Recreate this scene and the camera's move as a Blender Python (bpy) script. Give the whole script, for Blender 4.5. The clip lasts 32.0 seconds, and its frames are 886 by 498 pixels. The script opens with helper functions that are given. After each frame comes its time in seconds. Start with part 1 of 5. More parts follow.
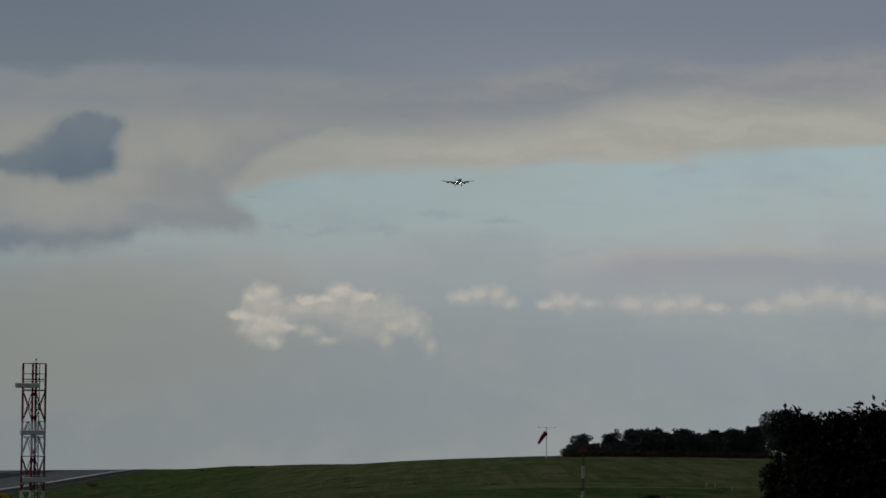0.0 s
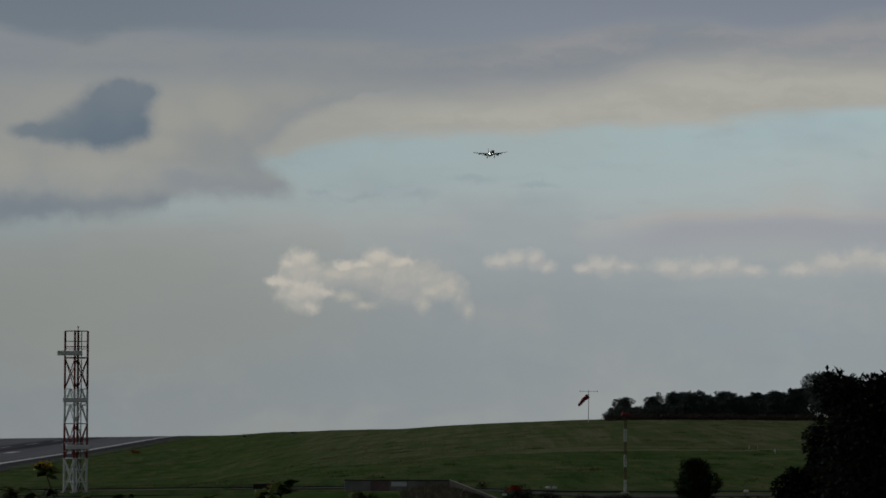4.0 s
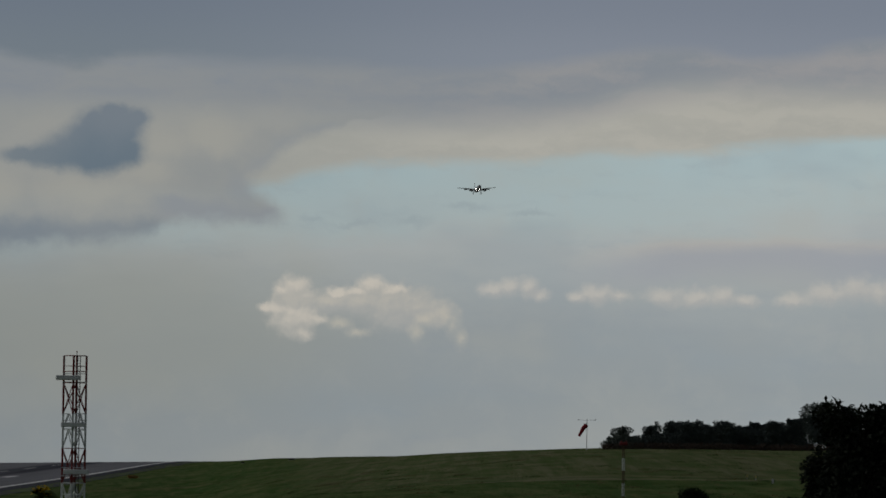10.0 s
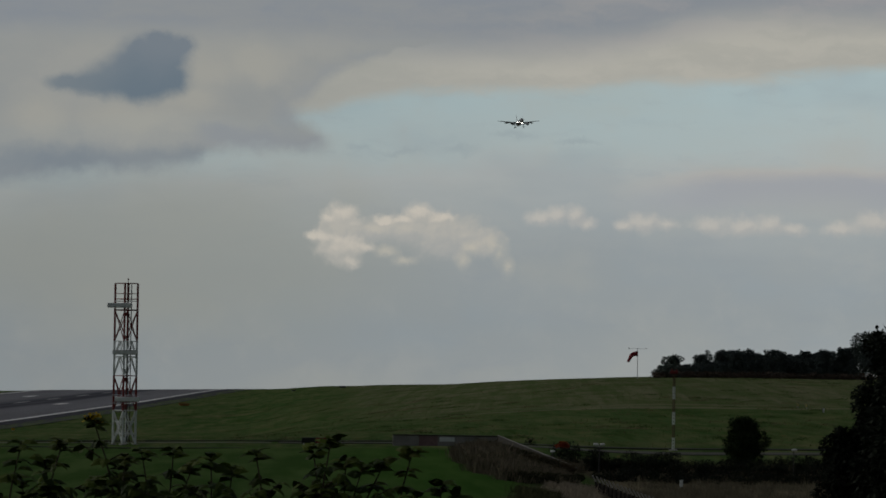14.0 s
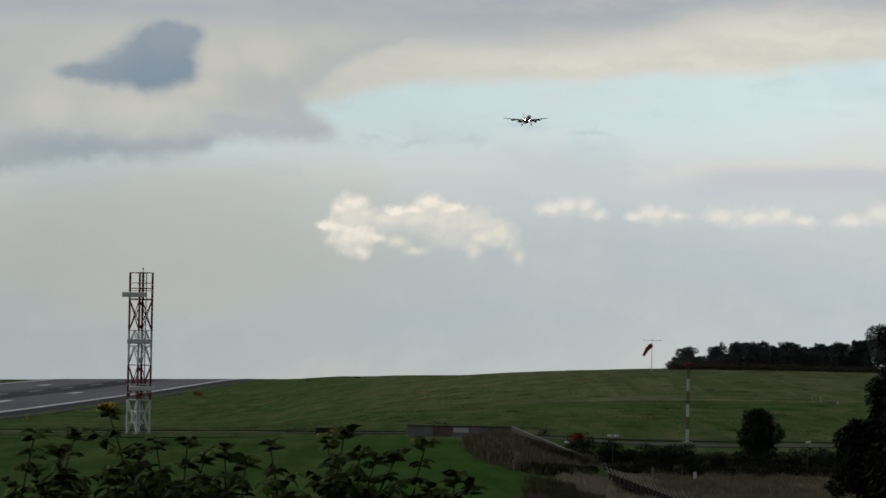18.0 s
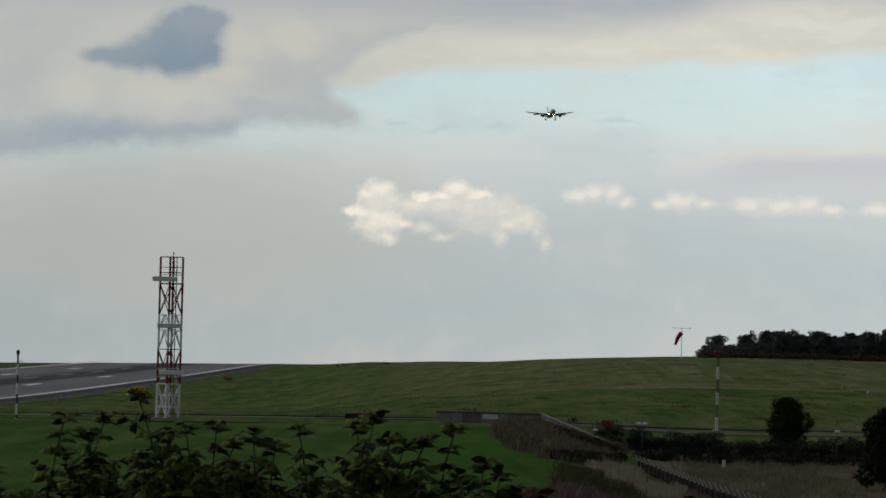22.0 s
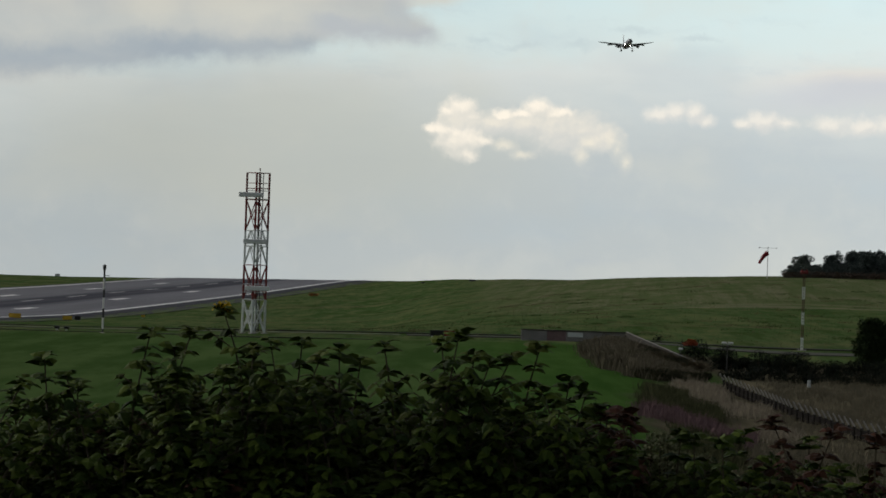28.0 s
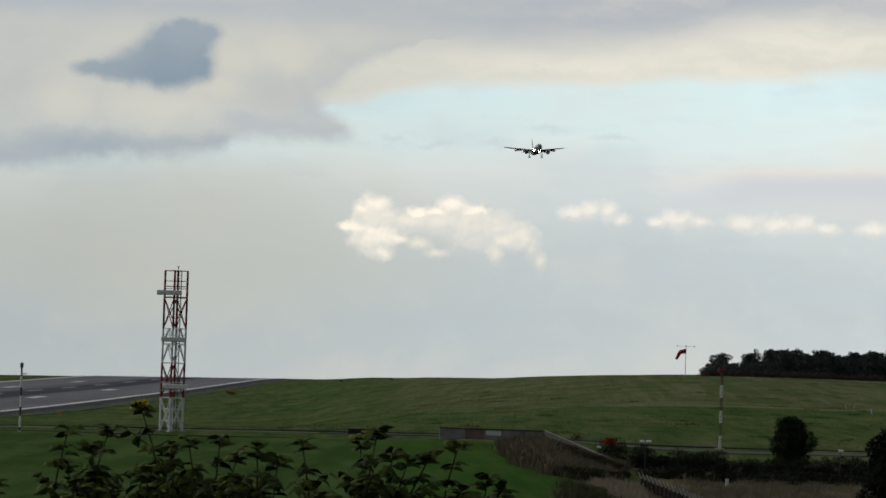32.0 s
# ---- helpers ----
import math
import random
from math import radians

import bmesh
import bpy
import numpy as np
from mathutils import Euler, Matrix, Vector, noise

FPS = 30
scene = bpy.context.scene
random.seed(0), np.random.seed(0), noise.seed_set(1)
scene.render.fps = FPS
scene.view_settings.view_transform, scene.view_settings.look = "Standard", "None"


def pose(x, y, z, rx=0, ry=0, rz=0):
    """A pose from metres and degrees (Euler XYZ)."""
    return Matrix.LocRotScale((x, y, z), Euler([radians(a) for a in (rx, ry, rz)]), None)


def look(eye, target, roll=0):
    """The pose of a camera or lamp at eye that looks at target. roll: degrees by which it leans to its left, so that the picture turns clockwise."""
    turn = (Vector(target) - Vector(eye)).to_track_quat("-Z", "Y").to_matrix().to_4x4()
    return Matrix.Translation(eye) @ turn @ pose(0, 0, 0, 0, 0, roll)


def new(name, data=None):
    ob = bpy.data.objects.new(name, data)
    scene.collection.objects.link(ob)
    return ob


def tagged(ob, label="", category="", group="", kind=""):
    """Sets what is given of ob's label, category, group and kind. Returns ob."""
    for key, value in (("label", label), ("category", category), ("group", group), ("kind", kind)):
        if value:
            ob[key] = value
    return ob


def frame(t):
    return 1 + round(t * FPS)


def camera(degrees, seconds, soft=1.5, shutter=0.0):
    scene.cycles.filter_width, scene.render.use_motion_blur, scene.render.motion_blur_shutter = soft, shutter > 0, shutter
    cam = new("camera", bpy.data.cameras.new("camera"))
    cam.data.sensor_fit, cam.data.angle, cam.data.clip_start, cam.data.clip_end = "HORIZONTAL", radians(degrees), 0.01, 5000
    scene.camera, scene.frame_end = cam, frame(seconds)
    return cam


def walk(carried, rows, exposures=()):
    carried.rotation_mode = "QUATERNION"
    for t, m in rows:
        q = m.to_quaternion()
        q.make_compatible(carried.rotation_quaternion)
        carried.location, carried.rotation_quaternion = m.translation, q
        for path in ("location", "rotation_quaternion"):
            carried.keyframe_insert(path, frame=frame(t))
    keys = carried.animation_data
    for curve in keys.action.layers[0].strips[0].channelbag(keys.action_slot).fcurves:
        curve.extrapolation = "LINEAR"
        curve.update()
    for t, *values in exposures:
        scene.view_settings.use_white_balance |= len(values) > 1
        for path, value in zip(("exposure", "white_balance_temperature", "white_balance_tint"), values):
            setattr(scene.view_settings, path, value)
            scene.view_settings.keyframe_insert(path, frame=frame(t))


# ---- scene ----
F = 6500.0 / 1568.0      # focal length over picture width
LENS = 13.757            # degrees across
EYE = Vector((0.0, 0.0, 8.6))
cam = camera(LENS, 32.0, 1.7)
PATH = [
    (0, 3.401, 2.938, 0.72), (0.5, 3.242, 2.936, 0.59), (1, 3.020, 2.908, 0.73), (1.5, 3.033, 2.817, 0.38), (2, 3.091, 2.801, 0.34),
    (2.5, 3.236, 2.560, 0.34), (3, 3.150, 2.668, 0.10), (3.5, 2.960, 2.423, 0.14), (5.5, 2.314, 2.324, 0.49), (6, 2.274, 2.218, 0.36),
    (6.5, 2.359, 2.341, 0.39), (7, 2.290, 2.252, 0.31), (7.5, 2.314, 2.348, 0.47), (8, 2.201, 2.458, 0.61), (8.5, 2.263, 2.480, 0.74),
    (9, 2.181, 2.696, 0.91), (9.5, 2.333, 2.837, 0.66), (10, 2.773, 2.810, 0.74), (10.5, 2.557, 2.746, 0.84), (11, 2.362, 2.637, 0.94),
    (11.5, 2.399, 2.529, 0.91), (12, 2.339, 2.565, 0.71), (12.5, 2.261, 2.619, 0.68), (13, 2.198, 2.583, 0.69), (13.5, 1.969, 2.247, 0.81),
    (14, 1.994, 1.680, 0.86), (14.5, 2.063, 1.609, 0.87), (16.5, 2.038, 2.253, 1.11), (17, 2.018, 1.852, 1.11), (17.5, 2.079, 1.833, 1.14),
    (18, 1.765, 1.532, 1.13), (18.5, 1.589, 1.548, 1.37), (19, 1.648, 1.559, 1.44), (19.5, 1.630, 1.545, 1.39), (20, 1.496, 1.482, 1.39),
    (20.5, 1.377, 1.427, 1.48), (21, 1.395, 1.333, 1.54), (21.5, 1.302, 1.256, 1.58), (22, 1.295, 1.308, 1.54), (22.5, 1.194, 1.283, 1.46),
    (23, 1.208, 1.307, 1.54), (23.5, 1.020, 1.321, 1.44), (24, 0.943, 1.351, 1.55), (24.5, 0.894, 1.176, 1.54), (25, 0.998, 1.037, 1.49),
    (25.5, 1.110, 1.015, 1.59), (27.5, 0.827, 0.946, 1.40), (28, -0.006, -0.019, 1.98), (28.2, -0.291, -0.493, 1.99), (28.5, -0.420, -0.774, 2.01), (28.7, -0.430, -0.745, 1.96), (28.9, -0.018, -0.766, 1.85),
    (29, 0.696, -0.753, 1.80), (29.1, 0.536, -0.727, 1.79), (29.2, 0.775, -0.585, 1.76), (29.3, 0.840, -0.384, 1.75), (29.4, 0.901, 0.131, 1.73),
    (29.5, 0.895, 0.624, 1.71), (30, 0.999, 1.122, 1.88), (30.5, 1.190, 1.297, 2.08), (31, 1.368, 1.495, 1.93), (31.5, 1.296, 1.631, 1.79),
    (32, 1.213, 1.556, 2.02),
]  # seconds, pan to the right, tilt up, lean to the left (degrees)


def aim(pan, tilt, lean):
    a, b = radians(pan), radians(tilt)
    way = Vector((math.sin(a) * math.cos(b), math.cos(a) * math.cos(b), math.sin(b)))
    return look(EYE, EYE + way * 100.0, lean)


# seconds, stops, white balance
EXPOSURES = [(0, -0.95, 6260, 10), (1, -0.95, 6260, 10), (3.5, -0.9, 6280, 10), (6, -0.87, 6290, 10), (9, -0.87, 6310, 10), (12, -0.87, 6310, 10), (14.5, -0.8, 6360, 10), (16.5, -0.25, 6385, 10),
             (17, -0.15, 6385, 10), (18, -0.1, 6395, 10), (19, -0.14, 6395, 10), (20, -0.13, 6395, 10), (21, -0.19, 6405, 10), (22, -0.09, 6405, 10), (23, -0.07, 6415, 10), (25, -0.05, 6425, 10), (27.5, 0.0, 6420, 10),
             (28, 0.06, 6470, 10), (28.5, 0.3, 6500, 10), (29, 0.66, 6530, 10), (29.6, 0.72, 6530, 10), (30, 0.64, 6530, 10), (31, 0.46, 6500, 10), (32, 0.1, 6470, 10)]
walk(cam, [(t, aim(a, b, c)) for t, a, b, c in PATH], EXPOSURES)

# ---- world and sun ----
world = bpy.data.worlds.new("world")
scene.world = world
world.use_nodes = True
wn = world.node_tree.nodes
sky = wn.new("ShaderNodeTexSky")
sky.sky_type, sky.sun_disc = "NISHITA", False
sky.sun_elevation, sky.sun_rotation = radians(30), radians(288)
sky.air_density, sky.dust_density, sky.ozone_density = 1.0, 3.0, 1.0
wn["Background"].inputs["Strength"].default_value = 0.055
pale = wn.new("ShaderNodeHueSaturation")     # a cloudy sky is paler than a clear one
pale.inputs["Saturation"].default_value = 0.3
world.node_tree.links.new(sky.outputs[0], pale.inputs["Color"])
world.node_tree.links.new(pale.outputs[0], wn["Background"].inputs["Color"])
sun = new("sun", bpy.data.lights.new("sun", "SUN"))
sun.data.energy, sun.data.angle, sun.data.color = 0.6, radians(20), (1.0, 0.95, 0.88)
sun.matrix_world = look((0, 0, 60), Vector((0, 0, 60)) - Vector((math.sin(radians(288)) * math.cos(radians(30)),
                        math.cos(radians(288)) * math.cos(radians(30)), math.sin(radians(30)))))

# ---- small tools ----
def link(tree, a, b):
    tree.links.new(a, b)


def material(name, colour, rough=0.8, metal=0.0, vary=0.25, size=4.0, bump=0.0, fine=40.0, spec=0.3):
    """A surface with stains at one scale and grain at a finer one (sizes per metre)."""
    m = bpy.data.materials.new(name)
    m.use_nodes = True
    nt = m.node_tree
    b = nt.nodes["Principled BSDF"]
    b.inputs["Roughness"].default_value, b.inputs["Metallic"].default_value = rough, metal
    b.inputs["Specular IOR Level"].default_value = spec
    tc = nt.nodes.new("ShaderNodeTexCoord")
    n1, n2 = nt.nodes.new("ShaderNodeTexNoise"), nt.nodes.new("ShaderNodeTexNoise")
    n1.inputs["Scale"].default_value, n2.inputs["Scale"].default_value = size, fine
    n1.inputs["Detail"].default_value, n2.inputs["Detail"].default_value = 4.0, 3.0
    add = nt.nodes.new("ShaderNodeMath")
    add.operation = "ADD"
    ramp = nt.nodes.new("ShaderNodeMapRange")
    ramp.inputs["From Min"].default_value, ramp.inputs["From Max"].default_value = 0.6, 1.4
    ramp.inputs["To Min"].default_value, ramp.inputs["To Max"].default_value = 1.0 - vary, 1.0 + vary
    mix = nt.nodes.new("ShaderNodeVectorMath")
    mix.operation = "SCALE"
    mix.inputs[0].default_value = colour
    for n in (n1, n2):
        link(nt, tc.outputs["Object"], n.inputs["Vector"])
    link(nt, n1.outputs[0], add.inputs[0]), link(nt, n2.outputs[0], add.inputs[1])
    link(nt, add.outputs[0], ramp.inputs[0]), link(nt, ramp.outputs[0], mix.inputs["Scale"])
    link(nt, mix.outputs[0], b.inputs["Base Color"])
    if bump:
        bp = nt.nodes.new("ShaderNodeBump")
        bp.inputs["Strength"].default_value, bp.inputs["Distance"].default_value = bump, 0.02
        link(nt, add.outputs[0], bp.inputs["Height"]), link(nt, bp.outputs[0], b.inputs["Normal"])
    return m


def mesh_object(name, bm, mat, smooth=False):
    me = bpy.data.meshes.new(name)
    bm.normal_update()
    bm.to_mesh(me)
    bm.free()
    for x in (mat if isinstance(mat, (list, tuple)) else [mat]):
        me.materials.append(x)
    if smooth:
        for p in me.polygons:
            p.use_smooth = True
    return new(name, me)


def part(name, bm, mat, parent, label="", smooth=False):
    ob = mesh_object(name, bm, mat, smooth)
    ob.parent = parent
    if label:
        tagged(ob, label)
    return ob


def thing(name, place, label, category, group="", turn=0.0, kind=""):
    ob = new(name)
    ob.matrix_basis = pose(*place, 0, 0, turn)
    ob.empty_display_size = 0.2
    return tagged(ob, label, category, group, kind)


def box(bm, c, s, bevel=0.0, turn=None, index=0):
    """A box of size s round c, its edges bevelled."""
    r = bmesh.ops.create_cube(bm, size=1.0)
    vs = r["verts"]
    bmesh.ops.scale(bm, vec=s, verts=vs)
    if bevel:
        es = list({e for v in vs for e in v.link_edges})
        out = bmesh.ops.bevel(bm, geom=es, offset=bevel, segments=1, affect="EDGES", profile=0.5)
        vs = list({v for f in out["faces"] for v in f.verts})
    m = Matrix.Translation(c) @ (turn.to_4x4() if turn else Matrix())
    bmesh.ops.transform(bm, matrix=m, verts=vs)
    if index:
        for f in {f for v in vs for f in v.link_faces}:
            f.material_index = index
    return vs


def tube(bm, a, b, r0, r1=None, n=8, index=0):
    """A tapered bar from a to b, closed at both ends."""
    a, b = Vector(a), Vector(b)
    r1 = r0 if r1 is None else r1
    q = (b - a).to_track_quat("Z", "Y").to_matrix()
    rings = []
    for p, r in ((a, r0), (b, r1)):
        rings.append([bm.verts.new(p + q @ Vector((r * math.cos(2 * math.pi * k / n), r * math.sin(2 * math.pi * k / n), 0))) for k in range(n)])
    for k in range(n):
        f = bm.faces.new((rings[0][k], rings[0][(k + 1) % n], rings[1][(k + 1) % n], rings[1][k]))
        f.material_index = index
    bm.faces.new(rings[0][::-1]).material_index = index
    bm.faces.new(rings[1]).material_index = index


def lathe(bm, profile, n=20, axis="z", centre=(0, 0, 0)):
    """A turned body; profile: (along, radius)."""
    rings = []
    for a, r in profile:
        ring = []
        for k in range(n):
            c, s = math.cos(2 * math.pi * k / n) * r, math.sin(2 * math.pi * k / n) * r
            p = {"z": (c, s, a), "y": (s, a, c), "x": (a, c, s)}[axis]
            ring.append(bm.verts.new(Vector(p) + Vector(centre)))
        rings.append(ring)
    for r0, r1 in zip(rings, rings[1:]):
        for k in range(n):
            bm.faces.new((r0[k], r0[(k + 1) % n], r1[(k + 1) % n], r1[k]))
    bm.faces.new(rings[0][::-1])
    bm.faces.new(rings[-1])


# ---- the lie of the land: heights against the eye along some lines of sight ----
FOCAL = 6500.0
NEAR = [(12, -1.6), (22, -2.6), (70, -8.0)]
RUNWAY_SIDE = NEAR + [(150, -8.4), (341, -8.85), (500, -12.3), (680, -16.3), (800, -17.2), (1050, -16.0), (1330, -15.3), (1500, -18.2), (2200, -45), (5400, -170)]
MAST_SIDE = NEAR + [(150, -8.4), (341, -8.4), (500, -11.8), (680, -15.2), (800, -15.9), (1050, -14.7), (1330, -13.25), (1500, -16.0), (2200, -43), (5400, -170)]
SIGN_SIDE = NEAR + [(150, -8.4), (341, -8.3), (500, -10.0), (680, -11.8), (800, -12.0), (1050, -10.7), (1200, -10.45), (1330, -12.0), (1500, -15.5), (2200, -45), (5400, -170)]
DIP = NEAR + [(150, -8.3), (341, -8.2), (500, -9.0), (680, -9.6), (800, -9.6), (1050, -8.55), (1330, -12.0), (1500, -15.5), (2200, -45), (5400, -170)]
PARAPET_SIDE = NEAR + [(150, -8.3), (300, -8.5), (341, -8.2), (500, -7.7), (680, -6.8), (880, -5.92), (1050, -7.7), (1500, -15), (2200, -45), (5400, -170)]
HOLLOW = NEAR + [(150, -9.5), (215, -9.75), (300, -9.7), (328, -9.2), (346, -8.5), (500, -6.7), (735, -3.85), (800, -3.85), (1050, -7), (1500, -16), (2200, -45), (5400, -170)]
WOOD_SIDE = NEAR + [(150, -9.5), (215, -9.75), (300, -9.7), (328, -9.2), (346, -8.5), (500, -6.5), (735, -3.45), (800, -3.4), (1050, -6.5), (1500, -16), (2200, -45), (5400, -170)]
LIE = [(-660, RUNWAY_SIDE), (-154, MAST_SIDE), (10, SIGN_SIDE), (119, DIP), (315, PARAPET_SIDE), (574, HOLLOW), (905, WOOD_SIDE)]


def curve_through(knots):
    xs, ys = np.array([k[0] for k in knots], float), np.array([k[1] for k in knots], float)
    h, d = np.diff(xs), np.diff(ys) / np.diff(xs)
    m = np.zeros_like(ys)
    for i in range(1, len(xs) - 1):
        if d[i - 1] * d[i] > 0:
            w1, w2 = 2 * h[i] + h[i - 1], h[i] + 2 * h[i - 1]
            m[i] = (w1 + w2) / (w1 / d[i - 1] + w2 / d[i])
    m[-1] = d[-1]

    def value(x):
        x = np.clip(x, xs[0], xs[-1])
        i = np.clip(np.searchsorted(xs, x, side="right") - 1, 0, len(h) - 1)
        t = (x - xs[i]) / h[i]
        return ((2 * t**3 - 3 * t**2 + 1) * ys[i] + (t**3 - 2 * t**2 + t) * h[i] * m[i]
                + (-2 * t**3 + 3 * t**2) * ys[i + 1] + (t**3 - t**2) * h[i] * m[i + 1])
    return value


LAND = [(u, curve_through(k)) for u, k in LIE]


def height(x, y):
    """The ground's height at x, y: the lines of sight blended."""
    x, y = np.asarray(x, float), np.asarray(y, float)
    u = np.clip(FOCAL * x / np.maximum(y, 1.0), LIE[0][0], LIE[-1][0])
    z = np.zeros(np.broadcast(x, y).shape)
    at, zs = [k[0] for k in LAND], [f(y) for _, f in LAND]
    rise = [(zs[1] - zs[0]) / (at[1] - at[0])]
    rise += [(zs[i + 1] - zs[i - 1]) / (at[i + 1] - at[i - 1]) for i in range(1, len(at) - 1)] + [0 * zs[0]]
    for i in range(len(at) - 1):
        g = at[i + 1] - at[i]
        t = (u - at[i]) / g
        curve = ((2 * t**3 - 3 * t**2 + 1) * zs[i] + (t**3 - 2 * t**2 + t) * g * rise[i]
                 + (-2 * t**3 + 3 * t**2) * zs[i + 1] + (t**3 - t**2) * g * rise[i + 1])
        z = z + np.where((t >= 0) & (t < 1), curve, 0)
    z = np.where(u >= LIE[-1][0], LAND[-1][1](y), z)
    return EYE.z + z


def ground_at(u, y):
    """The place on the ground in the line of sight u (over the focal length) at y metres."""
    x = u * y / FOCAL
    return Vector((x, y, float(height(x, y))))

# ---- sky: a far sheet with the cloud cover, which drifts with the wind ----
class Nodes:
    """Short hand for sums in a node tree."""
    def __init__(self, tree):
        self.tree = tree

    def put(self, socket, v):
        if hasattr(v, "is_linked"):
            link(self.tree, v, socket)
        else:
            socket.default_value = v

    def math(self, op, a, b=0.0, clamp=False):
        n = self.tree.nodes.new("ShaderNodeMath")
        n.operation, n.use_clamp = op, clamp
        self.put(n.inputs[0], a), self.put(n.inputs[1], b)
        return n.outputs[0]

    def vec(self, op, a, b=(0, 0, 0)):
        n = self.tree.nodes.new("ShaderNodeVectorMath")
        n.operation = op
        self.put(n.inputs[0], a)
        if op == "SCALE":
            self.put(n.inputs["Scale"], b)
        else:
            self.put(n.inputs[1], b)
        return n.outputs["Value" if op == "LENGTH" else "Vector"]

    def noise(self, p, scale, detail=5.0, rough=0.55, colour=False):
        n = self.tree.nodes.new("ShaderNodeTexNoise")
        n.inputs["Scale"].default_value, n.inputs["Detail"].default_value, n.inputs["Roughness"].default_value = scale, detail, rough
        link(self.tree, p, n.inputs["Vector"])
        return n.outputs["Color" if colour else "Fac"]

    def map(self, v, a, b, c=0.0, d=1.0, kind="SMOOTHSTEP"):
        n = self.tree.nodes.new("ShaderNodeMapRange")
        n.interpolation_type = kind
        for s, x in zip(("From Min", "From Max", "To Min", "To Max"), (a, b, c, d)):
            n.inputs[s].default_value = x
        self.put(n.inputs["Value"], v)
        return n.outputs[0]

    def mix(self, f, a, b):
        n = self.tree.nodes.new("ShaderNodeMix")
        n.data_type = "RGBA"
        for s, x in zip((n.inputs[0], n.inputs[6], n.inputs[7]), (f, a, b)):
            self.put(s, x)
        return n.outputs[2]

    def ramp(self, v, stops):
        n = self.tree.nodes.new("ShaderNodeValToRGB")
        e = n.color_ramp.elements
        while len(e) < len(stops):
            e.new(1.0)
        for k, (x, c) in zip(e, stops):
            k.position, k.color = x, (*c, 1)
        self.put(n.inputs[0], v)
        return n.outputs[0]

    def line(self, v, knots):
        """A smooth line through knots, read at v."""
        (x0, x1), ys = (knots[0][0], knots[-1][0]), [k[1] for k in knots]
        y0, y1 = min(ys) - 0.1, max(ys) + 0.1
        n = self.tree.nodes.new("ShaderNodeFloatCurve")
        c = n.mapping.curves[0].points
        spots = [((x - x0) / (x1 - x0), (y - y0) / (y1 - y0)) for x, y in knots]
        c[0].location, c[1].location = spots[0], spots[-1]
        for k in spots[1:-1]:
            c.new(*k)
        n.mapping.update()
        link(self.tree, self.map(v, x0, x1, kind="LINEAR"), n.inputs["Value"])
        return self.map(n.outputs[0], 0.0, 1.0, y0, y1, "LINEAR")

    def puffs(self, p, spots, melt=0.6):
        """How deep p lies in the fullest of some oval puffs: 1 at a heart, 0 at a rim."""
        best = None
        for u, w, ru, rw in spots:
            d = self.vec("LENGTH", self.vec("MULTIPLY", self.vec("SUBTRACT", p, (u, w, 0)), (1 / ru, 1 / rw, 0)))
            if best is None:
                best = d
                continue
            n = self.tree.nodes.new("ShaderNodeMath")
            n.operation = "SMOOTH_MIN"
            link(self.tree, best, n.inputs[0]), link(self.tree, d, n.inputs[1])
            n.inputs[2].default_value = melt
            best = n.outputs[0]
        return self.math("SUBTRACT", 1.0, best)


def tone(r, g, b):
    return tuple(((c / 255 + 0.055) / 1.055) ** 2.4 if c > 10 else c / 3294 for c in (r, g, b * 0.985))


# cloud shapes: across, up, half width, half height
CUMULUS_BODY = [(0.42, 2.2, 0.5, 0.3), (1.02, 2.23, 0.65, 0.23), (1.57, 2.24, 0.74, 0.27), (2.13, 2.15, 0.78, 0.46), (2.61, 2.16, 0.57, 0.38), (2.95, 2.03, 0.35, 0.3)]
CUMULUS_LIT = [(0.45, 2.49, 0.41, 0.26), (0.2, 2.4, 0.2, 0.15), (0.6, 2.36, 0.27, 0.14), (-0.08, 2.1, 0.2, 0.12), (0.12, 2.06, 0.26, 0.22), (0.33, 1.88, 0.45, 0.33), (0.58, 1.92, 0.42, 0.3), (0.55, 1.69, 0.33, 0.18), (0.85, 1.91, 0.24, 0.14), (1.82, 2.55, 0.38, 0.22), (2.2, 2.46, 0.3, 0.14), (1.54, 2.4, 0.3, 0.12), (1.17, 2.41, 0.27, 0.12), (2.04, 2.44, 0.3, 0.14)]
CUMULUS_TAILS = [(3.13, 1.98, 0.2, 0.2), (3.25, 1.84, 0.19, 0.29), (3.37, 1.62, 0.14, 0.26), (2.75, 1.91, 0.23, 0.17), (2.59, 1.72, 0.19, 0.19), (1.21, 1.83, 0.32, 0.13), (1.53, 1.7, 0.29, 0.12)]
FAR_PUFFS = [(3.93, 2.49, 0.33, 0.17), (4.25, 2.53, 0.3, 0.18), (4.58, 2.54, 0.25, 0.21), (4.75, 2.41, 0.28, 0.13), (5.44, 2.37, 0.25, 0.13), (5.76, 2.43, 0.46, 0.2), (6.19, 2.39, 0.3, 0.13), (6.95, 2.4, 0.35, 0.2), (7.53, 2.37, 0.56, 0.21), (8.05, 2.43, 0.3, 0.23), (8.42, 2.36, 0.38, 0.15), (9.31, 2.38, 0.41, 0.17), (9.92, 2.48, 0.53, 0.24), (10.42, 2.59, 0.41, 0.3), (10.85, 2.54, 0.38, 0.27), (11.39, 2.45, 0.46, 0.26), (12.26, 2.48, 0.51, 0.26)]
